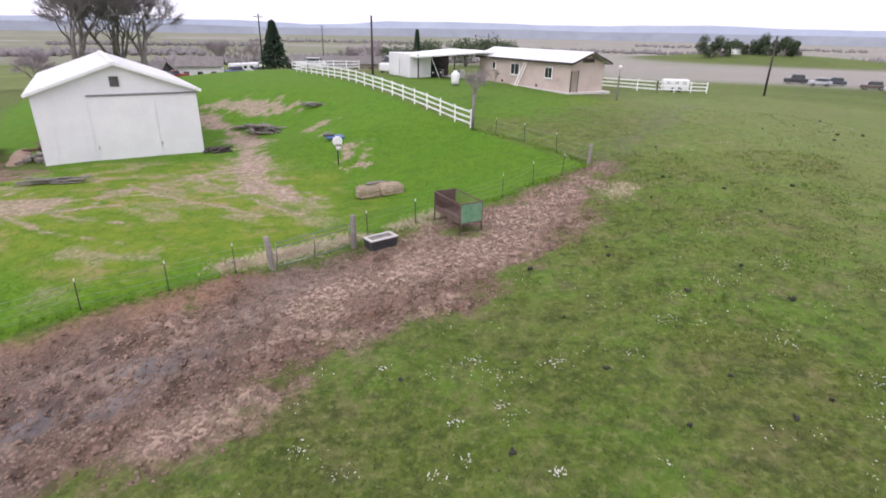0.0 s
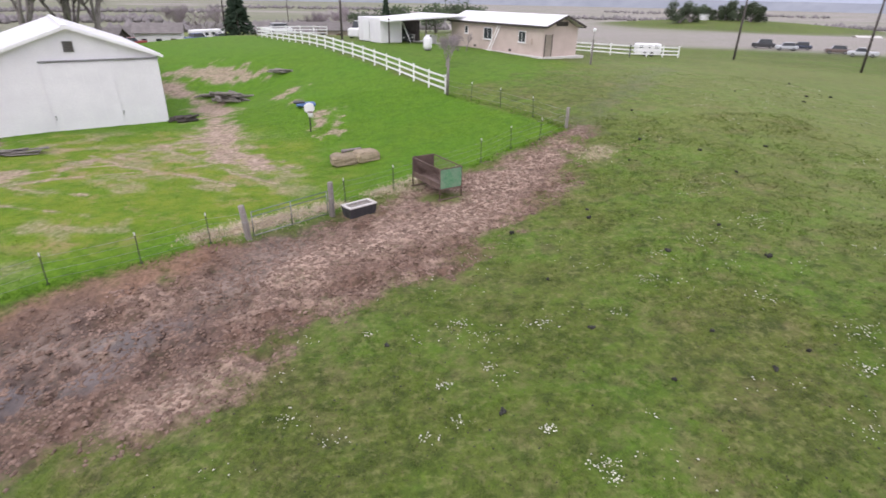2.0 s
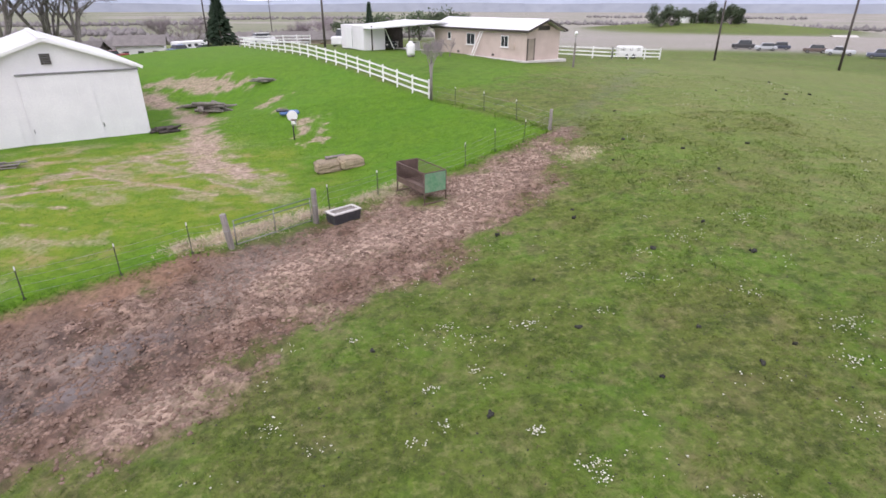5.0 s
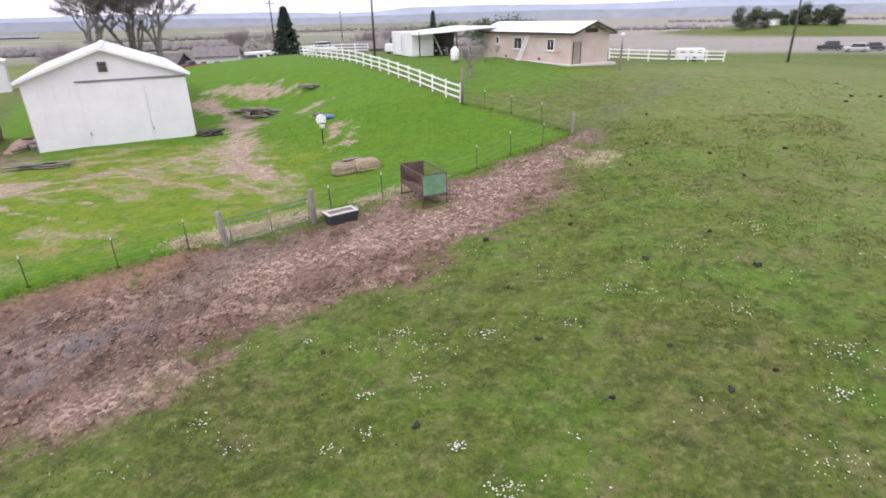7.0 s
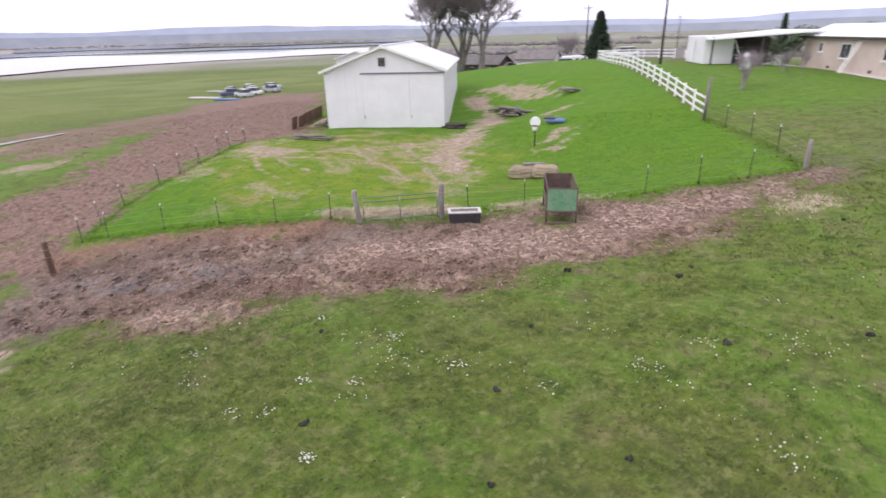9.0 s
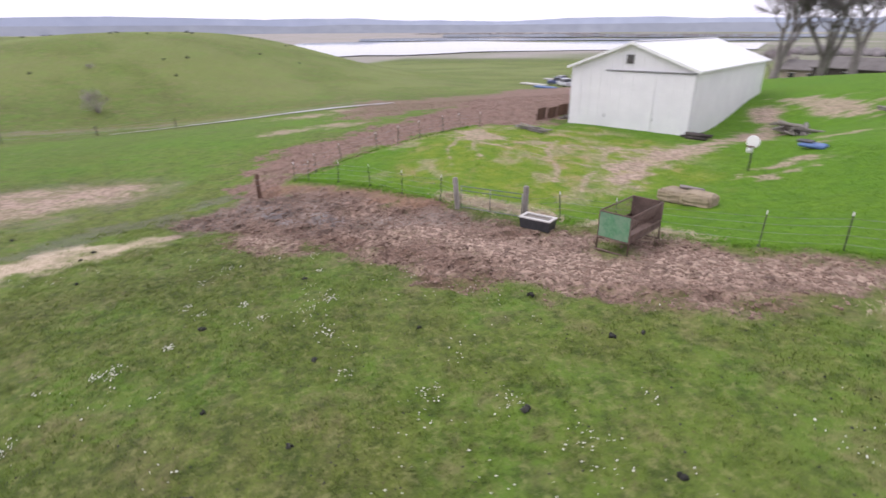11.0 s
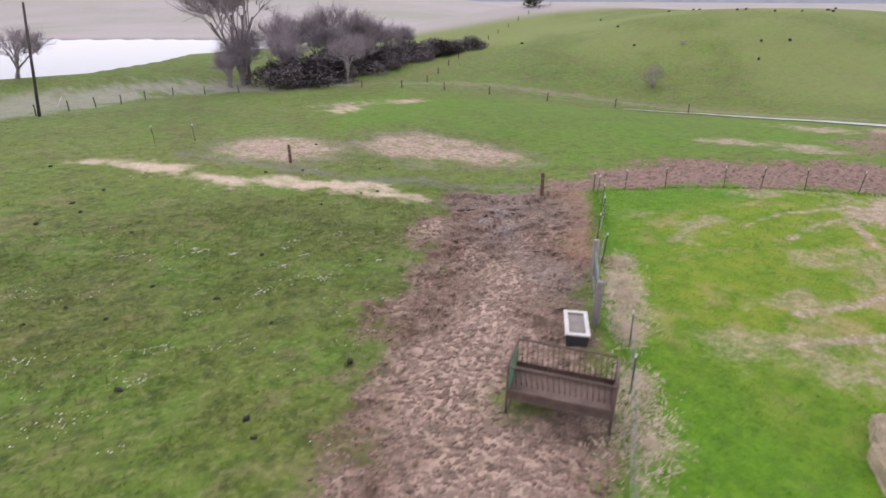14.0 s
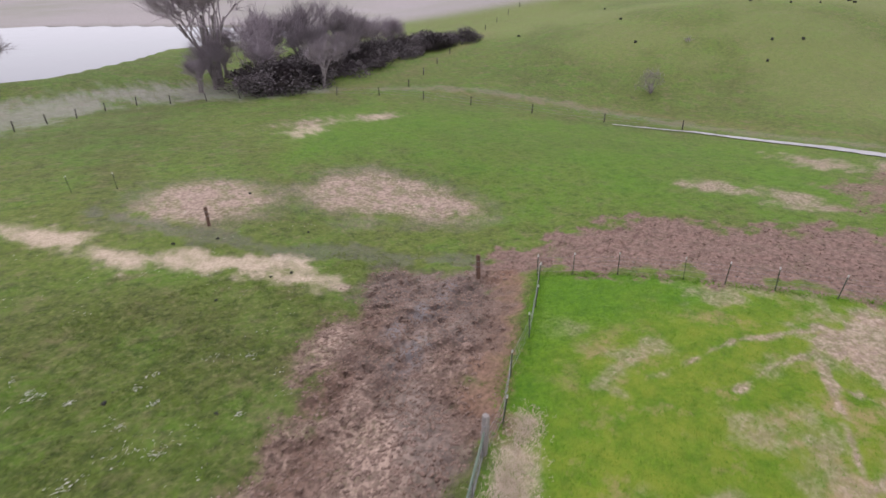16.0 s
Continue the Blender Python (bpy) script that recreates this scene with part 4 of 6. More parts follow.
# ---- white rail fences ----
def rail_fence(pts, step, high, label, group):
    fence = thing("rail_fence", pose(0, 0, 0), label, "fence", group)
    posts = []
    for (ax, ay), (bx, by) in zip(pts, pts[1:]):
        n = max(1, round(math.hypot(bx - ax, by - ay) / step))
        posts += [(ax + (bx - ax) * k / n, ay + (by - ay) * k / n) for k in range(n + 1)]
    s = Shape().box((0.127, 0.127, high + 0.15), (0, 0, (high + 0.15) / 2 - 0.12), None, 0.01).box((0.16, 0.16, 0.03), (0, 0, high + 0.03), None, 0.008)
    me = s.mesh("post", M_VINYL)
    for x, y in posts:
        part("post", None, None, fence, at=pose(x, y, zl(x, y)), mesh=me)
    for (ax, ay), (bx, by) in zip(posts, posts[1:]):
        if math.hypot(bx - ax, by - ay) < 0.1:
            continue
        for hz in (0.32, 0.74, 1.16):
            part("rail", Shape().beam((ax, ay, zl(ax, ay) + hz * high / 1.3), (bx, by, zl(bx, by) + hz * high / 1.3), 0.04, 0.15, 0.008), M_VINYL, fence)
    return fence


rail_fence([(0.8, 43.2), (-26.6, 86.6), (-17.6, 94)], 2.44, 1.38, "white three-rail vinyl fence running up the slope", "white fences")
rail_fence([(17.0, 71), (23, 67.5), (30.5, 71.5)], 2.44, 1.3, "white three-rail vinyl fence beside the house", "white fences")

ep = thing("end_post", pose(0.95, 42.75, zl(0.95, 42.75)), "thick grey wooden post at the end of the white fence", "post")
part("post", Shape().tube((0, 0, -0.2), (0.03, 0.01, 2.6), 0.12, 0.10, 10), M_WOOD, ep)


# ---- wire fences: steel posts, wires ----
def tpost_mesh():
    a = Shape().box((0.035, 0.008, 1.28), (0, 0.0, 0.54)).box((0.008, 0.04, 1.28), (0, 0.02, 0.54)).box((0.12, 0.008, 0.12), (0, -0.006, 0.02))
    for k in range(11):
        a.box((0.02, 0.014, 0.025), (0, -0.008, 0.2 + 0.09 * k))
    t = Shape().box((0.042, 0.014, 0.13), (0, 0.0, 1.24)).box((0.014, 0.046, 0.13), (0, 0.02, 1.24))
    return a.mesh("stem", M_TPOST), t.mesh("tip", M_WTIP)


TP_STEM, TP_TIP = tpost_mesh()


def t_post(x, y, tilt=0.0, group="steel fence posts", label="dark green steel fence post with a white tip"):
    p = thing("fence_post", pose(x, y, zl(x, y), tilt, rng.uniform(-3, 3), rng.uniform(0, 180)), label, "fence post", group)
    part("stem", None, None, p, mesh=TP_STEM)
    part("tip", None, None, p, "white painted tip", mesh=TP_TIP)
    return p


def wires(name, pts, heights, sag, label, r=0.0055):
    w = thing(name, pose(0, 0, 0), label, "wire fence")
    for h in heights:
        s = Shape()
        for (ax, ay), (bx, by) in zip(pts, pts[1:]):
            za, zb = zl(ax, ay) + h, zl(bx, by) + h
            prev = (ax, ay, za)
            for k in range(1, 5):
                f = k / 4
                q = (ax + (bx - ax) * f, ay + (by - ay) * f, za + (zb - za) * f - sag * 4 * f * (1 - f))
                s.tube(prev, q, r, n=4, caps=False)
                prev = q
        part("wire", s, M_STEEL, w)
    return w


LINE_W = [(-7.75, 20.65), (-9.0, 20.0), (-11.0, 18.35), (-13.6, 16.9), (-15.8, 15.2), (-18.0, 13.4), (-18.9, 12.5)]
LINE_E = [(-4.5, 22.95), (-4.2, 24.4), (-2.0, 25.8), (2.55, 28.6), (4.35, 30.1), (6.1, 31.0), (7.95, 32.5)]
LINE_N = [(7.95, 32.5), (6.4, 35.4), (4.6, 38.4), (2.7, 40.8), (0.95, 42.9)]
LINE_R = [(-18.9, 12.5), (-20.2, 13.9), (-21.7, 15.7), (-23.3, 18.5), (-24.1, 20.2), (-25.2, 22.1), (-26.6, 24.3), (-28.4, 26.2), (-30.2, 28.6)]
for line in (LINE_W[1:], LINE_E[1:-1], LINE_N[1:-1], LINE_R[1:]):
    for x, y in line:
        t_post(x, y, rng.uniform(-4, 4))
wires("wire_fence", LINE_W, (0.25, 0.55, 0.85, 1.1), 0.03, "thin wires between steel posts beside the mud")
wires("wire_fence", LINE_E, (0.25, 0.55, 0.85, 1.1), 0.03, "thin wires between steel posts above the feeder")
wires("wire_fence", LINE_N, (0.3, 0.7, 1.05), 0.04, "thin wires between steel posts up the slope")
wires("wire_fence", LINE_R, (0.25, 0.55, 0.85, 1.1), 0.03, "thin wires between steel posts along the dirt road")


def wood_post(x, y, r, h, mat, label, lean_x=0, lean_y=0, group=""):
    p = thing("wooden_post", pose(x, y, zl(x, y) - 0.05, lean_x, lean_y, rng.uniform(0, 90)), label, "post", group)
    s = Shape().lathe([(r * 1.05, -0.2), (r * 1.02, 0.1), (r, h * 0.5), (r * 0.95, h - 0.03), (r * 0.8, h)], 10)
    s.v = [(a + rng.uniform(-1, 1) * r * 0.08, b + rng.uniform(-1, 1) * r * 0.08, c) for a, b, c in s.v]
    part("shaft", s, mat, p)
    for k in range(2):
        part("wire_wrap", Shape().lathe([(r * 1.06, h * (0.55 + 0.22 * k)), (r * 1.06, h * (0.55 + 0.22 * k) + 0.02)], 10), M_STEEL, p)
    return p


wood_post(-7.62, 20.55, 0.13, 1.6, M_WOOD, "thick grey wooden gate post, leaning", 3, -5, "gate posts")
wood_post(-4.58, 22.85, 0.13, 1.65, M_WOOD, "thick grey wooden gate post, upright", 0, 0, "gate posts")
wood_post(-16.4, 10.45, 0.12, 1.55, M_BROWN, "thick dark brown wooden corner post", 2, 2)
wood_post(-6.4, -4.35, 0.11, 1.35, M_BROWN, "dark brown wooden post standing alone in the field")
wood_post(7.95, 32.5, 0.1, 1.3, M_WOOD, "grey wooden corner post of the wire fence")
for x, y in ((-3.0, -14.5), (-0.2, -15.2)):
    t_post(x, y, 4, "steel posts in the field", "thin steel post standing loose in the field")

# gate: two top rails, frame, wire mesh
GA, GB = Vector((-7.45, 20.68, 0)), Vector((-4.75, 22.75, 0))
gz = (zl(GA.x, GA.y), zl(GB.x, GB.y))
gate = thing("gate", pose(0, 0, 0), "green-grey tube gate with wire mesh, closed", "gate")
for h, mt in ((1.18, M_GATE), (0.98, M_GATE), (0.14, M_STEEL)):
    part("rail", Shape().tube((GA.x, GA.y, gz[0] + h), (GB.x, GB.y, gz[1] + h), 0.026, n=8), mt, gate)
for f in (0.0, 0.5, 1.0):
    p = GA.lerp(GB, f)
    z = gz[0] + (gz[1] - gz[0]) * f
    part("upright", Shape().tube((p.x, p.y, z + 0.1), (p.x, p.y, z + 1.2), 0.024, n=8), M_STEEL, gate)
mesh_s = Shape()
for k in range(1, 24):
    p = GA.lerp(GB, k / 24)
    z = gz[0] + (gz[1] - gz[0]) * k / 24
    mesh_s.tube((p.x, p.y, z + 0.14), (p.x, p.y, z + 0.86), 0.004, n=4, caps=False)
for h in (0.3, 0.45, 0.6, 0.74):
    mesh_s.tube((GA.x, GA.y, gz[0] + h), (GB.x, GB.y, gz[1] + h), 0.004, n=4, caps=False)
part("wire_mesh", mesh_s, M_STEEL, gate, "thin grey wire mesh")

# ---- water trough ----
tr = thing("water_trough", pose(-3.35, 22.95, zl(-3.35, 22.95) - 0.02, 0, 0, 41), "black trough with a pale rim, full of water", "trough")


def ring_wall(s, lx, ly, z0, z1, t, flare=0.0):
    c = []
    for k, z in ((0, z0), (1, z1)):
        for o in (0, t):
            ax, ay = lx / 2 + flare * k - o, ly / 2 + flare * k - o
            c.append([(-ax, -ay, z), (ax, -ay, z), (ax, ay, z), (-ax, ay, z)])
    for i in range(4):
        j = (i + 1) % 4
        s.face((c[0][i], c[0][j], c[2][j], c[2][i])).face((c[1][j], c[1][i], c[3][i], c[3][j]))
        s.face((c[2][i], c[2][j], c[3][j], c[3][i])).face((c[0][j], c[0][i], c[1][i], c[1][j]))
    return s


part("tub", ring_wall(Shape(), 1.32, 0.62, 0.0, 0.46, 0.04, 0.05).box((1.26, 0.56, 0.04), (0, 0, 0.03)), M_DARKP, tr)
part("rim", ring_wall(Shape(), 1.46, 0.76, 0.46, 0.51, 0.13, 0.0), M_CONC, tr, "pale worn rim")
part("water", Shape().box((1.3, 0.6, 0.02), (0, 0, 0.44)), M_WATER, tr)

# ---- hay feeder: frame on skids, green end panels, slatted sides ----
FE = pose(0.14, 25.1, zl(0.1, 25.0) + 0.02, 0, 0, 122)
feed = thing("hay_feeder", FE, "steel hay feeder with green end panels on skids", "feeder")
FL, FW, FT, FB = 2.5, 1.2, 1.5, 0.55
for sx in (-1, 1):
    for sy in (-1, 1):
        part("leg", Shape().tube((sx * FL / 2, sy * FW / 2, 0), (sx * FL / 2, sy * FW / 2, FT), 0.03, n=8), M_RUST, feed)
    part("end_panel", Shape().box((0.03, FW - 0.04, FT - FB), (sx * FL / 2, 0, (FT + FB) / 2), None, 0.006), M_GREENP if sx < 0 else M_RUST, feed, "faded green sheet panel" if sx < 0 else "rusty dark sheet panel")
    part("skid", Shape().tube((sx * FL / 2, -FW / 2 - 0.1, 0.04), (sx * FL / 2, FW / 2 + 0.1, 0.04), 0.035, n=8), M_RUST, feed)
    for z in (FB, FT):
        part("end_rail", Shape().tube((sx * FL / 2, -FW / 2, z), (sx * FL / 2, FW / 2, z), 0.03, n=8), M_RUST, feed)
for sy in (-1, 1):
    for z in (FB, FB + 0.24, FT):
        part("side_rail", Shape().tube((-FL / 2, sy * FW / 2, z), (FL / 2, sy * FW / 2, z), 0.028, n=8), M_RUST, feed)
    for k in range(1, 19):
        x = -FL / 2 + FL * k / 19
        part("bar", Shape().tube((x, sy * FW / 2, FT), (x + 0.05, sy * FW * 0.30, FB + 0.26), 0.012, n=6), M_RUST, feed)
    part("side_sheet", Shape().box((FL - 0.06, 0.02, 0.22), (0, sy * FW / 2, FB + 0.12)), M_RUST, feed)
part("tray", Shape().box((FL - 0.06, FW - 0.06, 0.03), (0, 0, FB + 0.02)), M_RUST, feed, "rusty feed tray")

# ---- hay bales ----
for x, y, a, sx, lb in ((-5.3, 31.0, 20, 1.5, "flattened old hay bale on the grass"), (-4.05, 31.35, 32, 1.45, "grey old hay bale beside another on the grass")):
    s = Shape().box((sx, 1.15, 0.62), (0, 0, 0.3), None, 0.14)
    bm = bmesh.new()
    bm.from_mesh(s.mesh("hay_bale", M_HAY))
    bmesh.ops.subdivide_edges(bm, edges=bm.edges[:], cuts=3, use_grid_fill=True)
    for v in bm.verts:
        v.co += Vector((rng.uniform(-1, 1), rng.uniform(-1, 1), rng.uniform(-1, 1))) * 0.035
    me = bpy.data.meshes.new("hay_bale")
    bm.to_mesh(me)
    bm.free()
    me.materials.append(M_HAY)
    ob = new("hay_bale", me)
    ob.matrix_basis = pose(x, y, zl(x, y) - 0.03, 0, 0, a)
    tagged(ob, lb, "hay bale", "hay bales")
single("log", Shape().tube((-0.6, 0, 0), (0.6, 0.1, 0.05), 0.09, 0.07, 8), M_BARK, pose(-4.9, 31.5, zl(-4.9, 31.5) + 0.62, 0, 0, 20), "short dark log resting on the hay bales", "log")

# ---- basketball stand ----
hoop = thing("basketball_hoop", pose(-8.72, 38.1, zl(-8.72, 38.1), 0, 0, 25), "old basketball stand with a white backboard", "basketball hoop")
part("pole", Shape().tube((0, 0, -0.1), (0, 0, 1.55), 0.05, 0.045, 8), M_DARKP, hoop)
part("backboard", Shape().lathe([(0.33, -0.025), (0.37, 0.0), (0.33, 0.025)], 20), M_VINYL, hoop, "white fan-shaped backboard", at=pose(0, -0.08, 1.68, 90, 0, 0))
part("rim", Shape().lathe([(0.23, 0), (0.23, 0.025)], 16), M_RUST, hoop, "rusty hoop", at=pose(0, -0.36, 1.45))
part("net", Shape().lathe([(0.22, -0.4), (0.22, -0.02)], 10), M_VINYL, hoop, "short white net", at=pose(0, -0.36, 1.45) @ Matrix.Diagonal((0.8, 0.8, 0.8, 1)))
part("brace", Shape().beam((0, 0, 1.35), (0, -0.06, 1.75), 0.05, 0.05), M_DARKP, hoop)
boat = thing("plastic_sled", pose(-10.3, 44.0, zl(-10.3, 44.0) + 0.12, 8, 0, 20), "blue and grey plastic sled lying on the bank", "sled")
part("hull", Shape().box((1.5, 0.7, 0.22), (0, 0, 0.1), None, 0.1), M_BLUE, boat)
part("deck", Shape().box((0.9, 0.5, 0.12), (-0.5, 0.1, 0.26), None, 0.05), M_DARKP, boat, "dark seat pad")


# ---- wood piles ----
def pile(x, y, n, length, r, mat, label, seed, turn, flat=False):
    rr = random.Random(seed)
    p = thing("wood_pile", pose(x, y, zl(x, y), 0, 0, turn), label, "wood pile")
    for k in range(n):
        a, L = rr.gauss(0, 22 if not flat else 4), length * rr.uniform(0.5, 1.0)
        lay_z = r * (1 + 1.6 * (k // 5)) + 0.02
        m = pose(rr.uniform(-0.9, 0.9) * length * 0.3, (k % 5 - 2) * r * 2.4 + rr.uniform(-0.1, 0.1), lay_z, 0, rr.uniform(-4, 4), a)
        if flat:
            part("plank", Shape().box((L, 0.19, 0.045), (0, 0, 0), None, 0.006), mat, p, at=m)
        else:
            part("log", Shape().tube((-L / 2, 0, 0), (L / 2, 0, 0), r * rr.uniform(0.7, 1.2), r * rr.uniform(0.5, 0.9), 8), mat, p, at=m)
    return p


pile(-18.8, 51.2, 16, 3.6, 0.14, M_WOOD, "heap of grey logs and branches on the grass", 3, -20)
pile(-21.2, 53.2, 7, 2.6, 0.10, M_WOOD, "loose grey branches on the bare bank", 5, 40)
pile(-15.2, 56.6, 7, 2.4, 0.12, M_WOOD, "few pale logs at the top of the bank", 7, -10)
pile(-25.0, 31.6, 14, 3.0, 0.07, M_WOOD, "stack of grey planks lying in front of the barn", 9, 22, True)
pile(-19.8, 42.9, 8, 1.6, 0.14, M_SHADE, "dark scrap lumber at the barn corner", 11, 60)
pile(-31.6, 38.4, 12, 2.4, 0.12, M_WOOD, "scrap lumber beside the barn wall", 13, 120)
pile(-33.8, 42.5, 10, 2.6, 0.12, M_BROWN, "scrap lumber beside the barn wall", 15, 115)
for k in range(5):
    a = pose(-32.4 - 1.1 * k, 36.4 + 1.6 * k, 0, 0, 0, 125)
    x, y = a.translation.x - 0.9, a.translation.y - 0.6
    single("panel", Shape().box((1.7, 0.06, 1.15), (0, 0, 0.58), Matrix.Rotation(0.12, 3, "X"), 0.01), M_BROWN, pose(x, y, zl(x, y), 0, 0, 125 + rng.uniform(-6, 6)), "brown board panel standing along the dirt road", "panel", "board panels")


# ---- soil heap beside the barn ----
def soil_heap(x, y, lx, ly, h, turn, seed, label):
    rr = random.Random(seed)
    s, n, m = Shape(), 14, 7
    grid = []
    for i in range(n):
        row = []
        for j in range(m):
            u, v = 2 * i / (n - 1) - 1, 2 * j / (m - 1) - 1
            e = max(0.0, (1 - abs(u) ** 3) * (1 - v * v))
            row.append((u * lx / 2 + rr.uniform(-0.06, 0.06), v * ly / 2 + rr.uniform(-0.06, 0.06), h * e * rr.uniform(0.85, 1.1) - 0.12))
        grid.append(row)
    for i in range(n - 1):
        for j in range(m - 1):
            s.face((grid[i][j], grid[i + 1][j], grid[i + 1][j + 1], grid[i][j + 1]), True)
    return single("soil_heap", s, M_HEAP, pose(x, y, zl(x, y), 0, 0, turn), label, "soil heap")


M_HEAP = surface("tan_bare_soil", (0.25, 0.17, 0.125), (0.45, 0.32, 0.245), 6, 0.8, 0.95, 0, 0.8, 0.03, (0.20, 0.14, 0.10))
soil_heap(-34.2, 40.2, 8.0, 1.7, 0.45, 122, 4, "long tan heap of bare soil beside the barn")


# ---- trees ----
def limb(s, tw, p, d, length, r, depth, rr, twig_r):
    steps = 3
    for k in range(steps):
        q = p + d * (length / steps)
        r2 = r * 0.84
        (s if depth > 1 else tw).tube(p, q, r, r2, 6 if r > 0.06 else 4, caps=False)
        p, r = q, r2
        d = (d + Vector((rr.gauss(0, 0.14), rr.gauss(0, 0.14), rr.gauss(0.02, 0.1)))).normalized()
    if depth == 0:
        for k in range(15):
            e = (d + Vector((rr.gauss(0, 0.5), rr.gauss(0, 0.5), rr.gauss(0.25, 0.4)))).normalized()
            a = p - d * length * rr.uniform(0, 0.8)
            L = length * rr.uniform(0.5, 1.1)
            tw.tube(a, a + e * L, twig_r, twig_r * 0.35, 3, caps=False)
        return
    for k in range(rr.choice((3, 4)) if depth > 1 else 4):
        e = (d * 0.75 + Vector((rr.gauss(0, 0.45), rr.gauss(0, 0.45), rr.gauss(0.16, 0.28)))).normalized()
        limb(s, tw, p - d * length * rr.uniform(0, 0.35), e, length * rr.uniform(0.6, 0.82), r * rr.uniform(0.55, 0.75), depth - 1, rr, twig_r)


def bare_tree(x, y, high, seed, label, stems=1, depth=4, z=None, group="", twig=0.012, open_=1.0):
    rr = random.Random(seed)
    t = thing("tree", pose(x, y, (zl(x, y) if z is None else z) - 0.1), label, "tree", group)
    s, tw = Shape(), Shape()
    for k in range(stems):
        d = Vector((rr.gauss(0, 0.05 if stems == 1 else 0.3 * open_), rr.gauss(0, 0.05 if stems == 1 else 0.3 * open_), 1)).normalized()
        o = Vector((rr.gauss(0, 0.25) * (stems > 1), rr.gauss(0, 0.25) * (stems > 1), 0))
        r0, fork = high * 0.022 / stems**0.4, o + d * high * 0.14
        s.tube(o, fork, r0 * 1.25, r0, 8, caps=False)
        for j in range(4):
            a = math.tau * (j + rr.uniform(-0.3, 0.3)) / 4
            e = (d * (1.0 if j else 2.0) + Vector((math.cos(a), math.sin(a), 0)) * rr.uniform(0.38, 0.85) * open_).normalized()
            limb(s, tw, fork - d * high * 0.02, e, high * rr.uniform(0.2, 0.27), r0 * rr.uniform(0.5, 0.75), depth - 1, rr, twig * high / 8)
    part("trunk", s, M_BARK, t)
    part("crown", tw, M_TWIGD if group == "big bare trees" else M_TWIG, t, "leafless twigs")
    return t


def at_dir(dx, dy, dist, ox=0.0, oy=0.0):
    n = math.hypot(dx, dy)
    return ox + dx / n * dist, oy + dy / n * dist


for (dx, dy), dist, h, sd in (((-0.575, 0.818), 112, 25, 1), ((-0.535, 0.845), 118, 29, 2), ((-0.50, 0.866), 116, 26, 3)):
    x, y = at_dir(dx, dy, dist)
    bare_tree(x, y, h, sd, "tall leafless tree behind the barn", 1 if sd != 2 else 2, 4, group="big bare trees", open_=0.6, twig=0.009)
for (dx, dy), dist, h, sd in (((-0.40, 0.916), 190, 15, 4), ((-0.36, 0.93), 200, 14, 5), ((-0.20, 0.98), 170, 12, 6), ((-0.16, 0.985), 165, 13, 7), ((-0.62, 0.78), 150, 13, 8)):
    x, y = at_dir(dx, dy, dist)
    bare_tree(x, y, h, sd, "small leafless tree among far houses", 2, 3, group="far bare trees")
bare_tree(1.3, 51.2, 4.6, 21, "slender leafless sapling by the white fence", 2, 3, twig=0.005, open_=0.7)
bare_tree(2.4, 61.5, 3.6, 22, "small leafless shrub tree on the lawn", 3, 2, twig=0.006)


def conifer(x, y, high, wide, seed, label, mat=None):
    rr = random.Random(seed)
    t = thing("tree", pose(x, y, zl(x, y) - 0.1), label, "tree")
    part("trunk", Shape().tube((0, 0, 0), (0, 0, high * 0.95), high * 0.025, 0.02, 8), M_BARK, t)
    c = Shape()
    for k in range(900):
        f = rr.random() ** 0.8
        z, r = high * (0.06 + 0.93 * f), wide * (1 - f) * rr.uniform(0.25, 1.0) + 0.05
        a = rr.uniform(0, math.tau)
        p = Vector((r * math.cos(a), r * math.sin(a), z - 0.25 * r))
        o = Vector((math.cos(a), math.sin(a), -0.35)) * wide * 0.22
        sd = Vector((-math.sin(a), math.cos(a), 0)) * wide * 0.10
        up = Vector((0, 0, wide * 0.05))
        c.face((p - o * 0.3, p + sd - up, p + o, p - sd - up))
        c.face((p - o * 0.3 + up, p + o * 0.8 + up, p + sd * 0.6 - up * 2))
    part("crown", c, mat or M_NEEDLE, t, "dense dark green needles")
    return t


def leafy(name, x, y, high, wide, seed, label, mat, n=1500, low=0.25, cat="tree", group="", z=None, leaf=0.05):
    """A tree or shrub with clumps of small leaves round a few limbs."""
    rr = random.Random(seed)
    t = thing(name, pose(x, y, (zl(x, y) if z is None else z) - 0.1), label, cat, group)
    s, tw = Shape(), Shape()
    clumps = []
    for k in range(9):
        a, f = rr.uniform(0, math.tau), rr.uniform(0.2, 0.9)
        e = Vector((math.cos(a) * wide * f, math.sin(a) * wide * f, high * rr.uniform(low + 0.2, 0.86)))
        s.tube((0, 0, 0), e * 0.5 + Vector((0, 0, high * 0.08)), high * 0.025, high * 0.015, 6, caps=False)
        s.tube(e * 0.5 + Vector((0, 0, high * 0.08)), e, high * 0.015, high * 0.006, 5, caps=False)
        clumps.append((e, wide * rr.uniform(0.28, 0.5)))
    part("trunk", s, M_BARK, t)
    c = Shape()
    for k in range(n):
        e, r = rr.choice(clumps)
        q = Vector((rr.gauss(0, 1), rr.gauss(0, 1), rr.gauss(0, 0.8))).normalized() * r * rr.uniform(0.5, 1.05)
        p = e + q
        u = Vector((rr.gauss(0, 1), rr.gauss(0, 1), rr.gauss(0, 1))).normalized() * wide * leaf * rr.uniform(0.7, 1.5)
        v = u.orthogonal().normalized() * wide * leaf * rr.uniform(0.5, 1.1)
        c.face((p - u, p - v * 0.8, p + u, p + v))
    part("crown", c, mat, t)
    return t


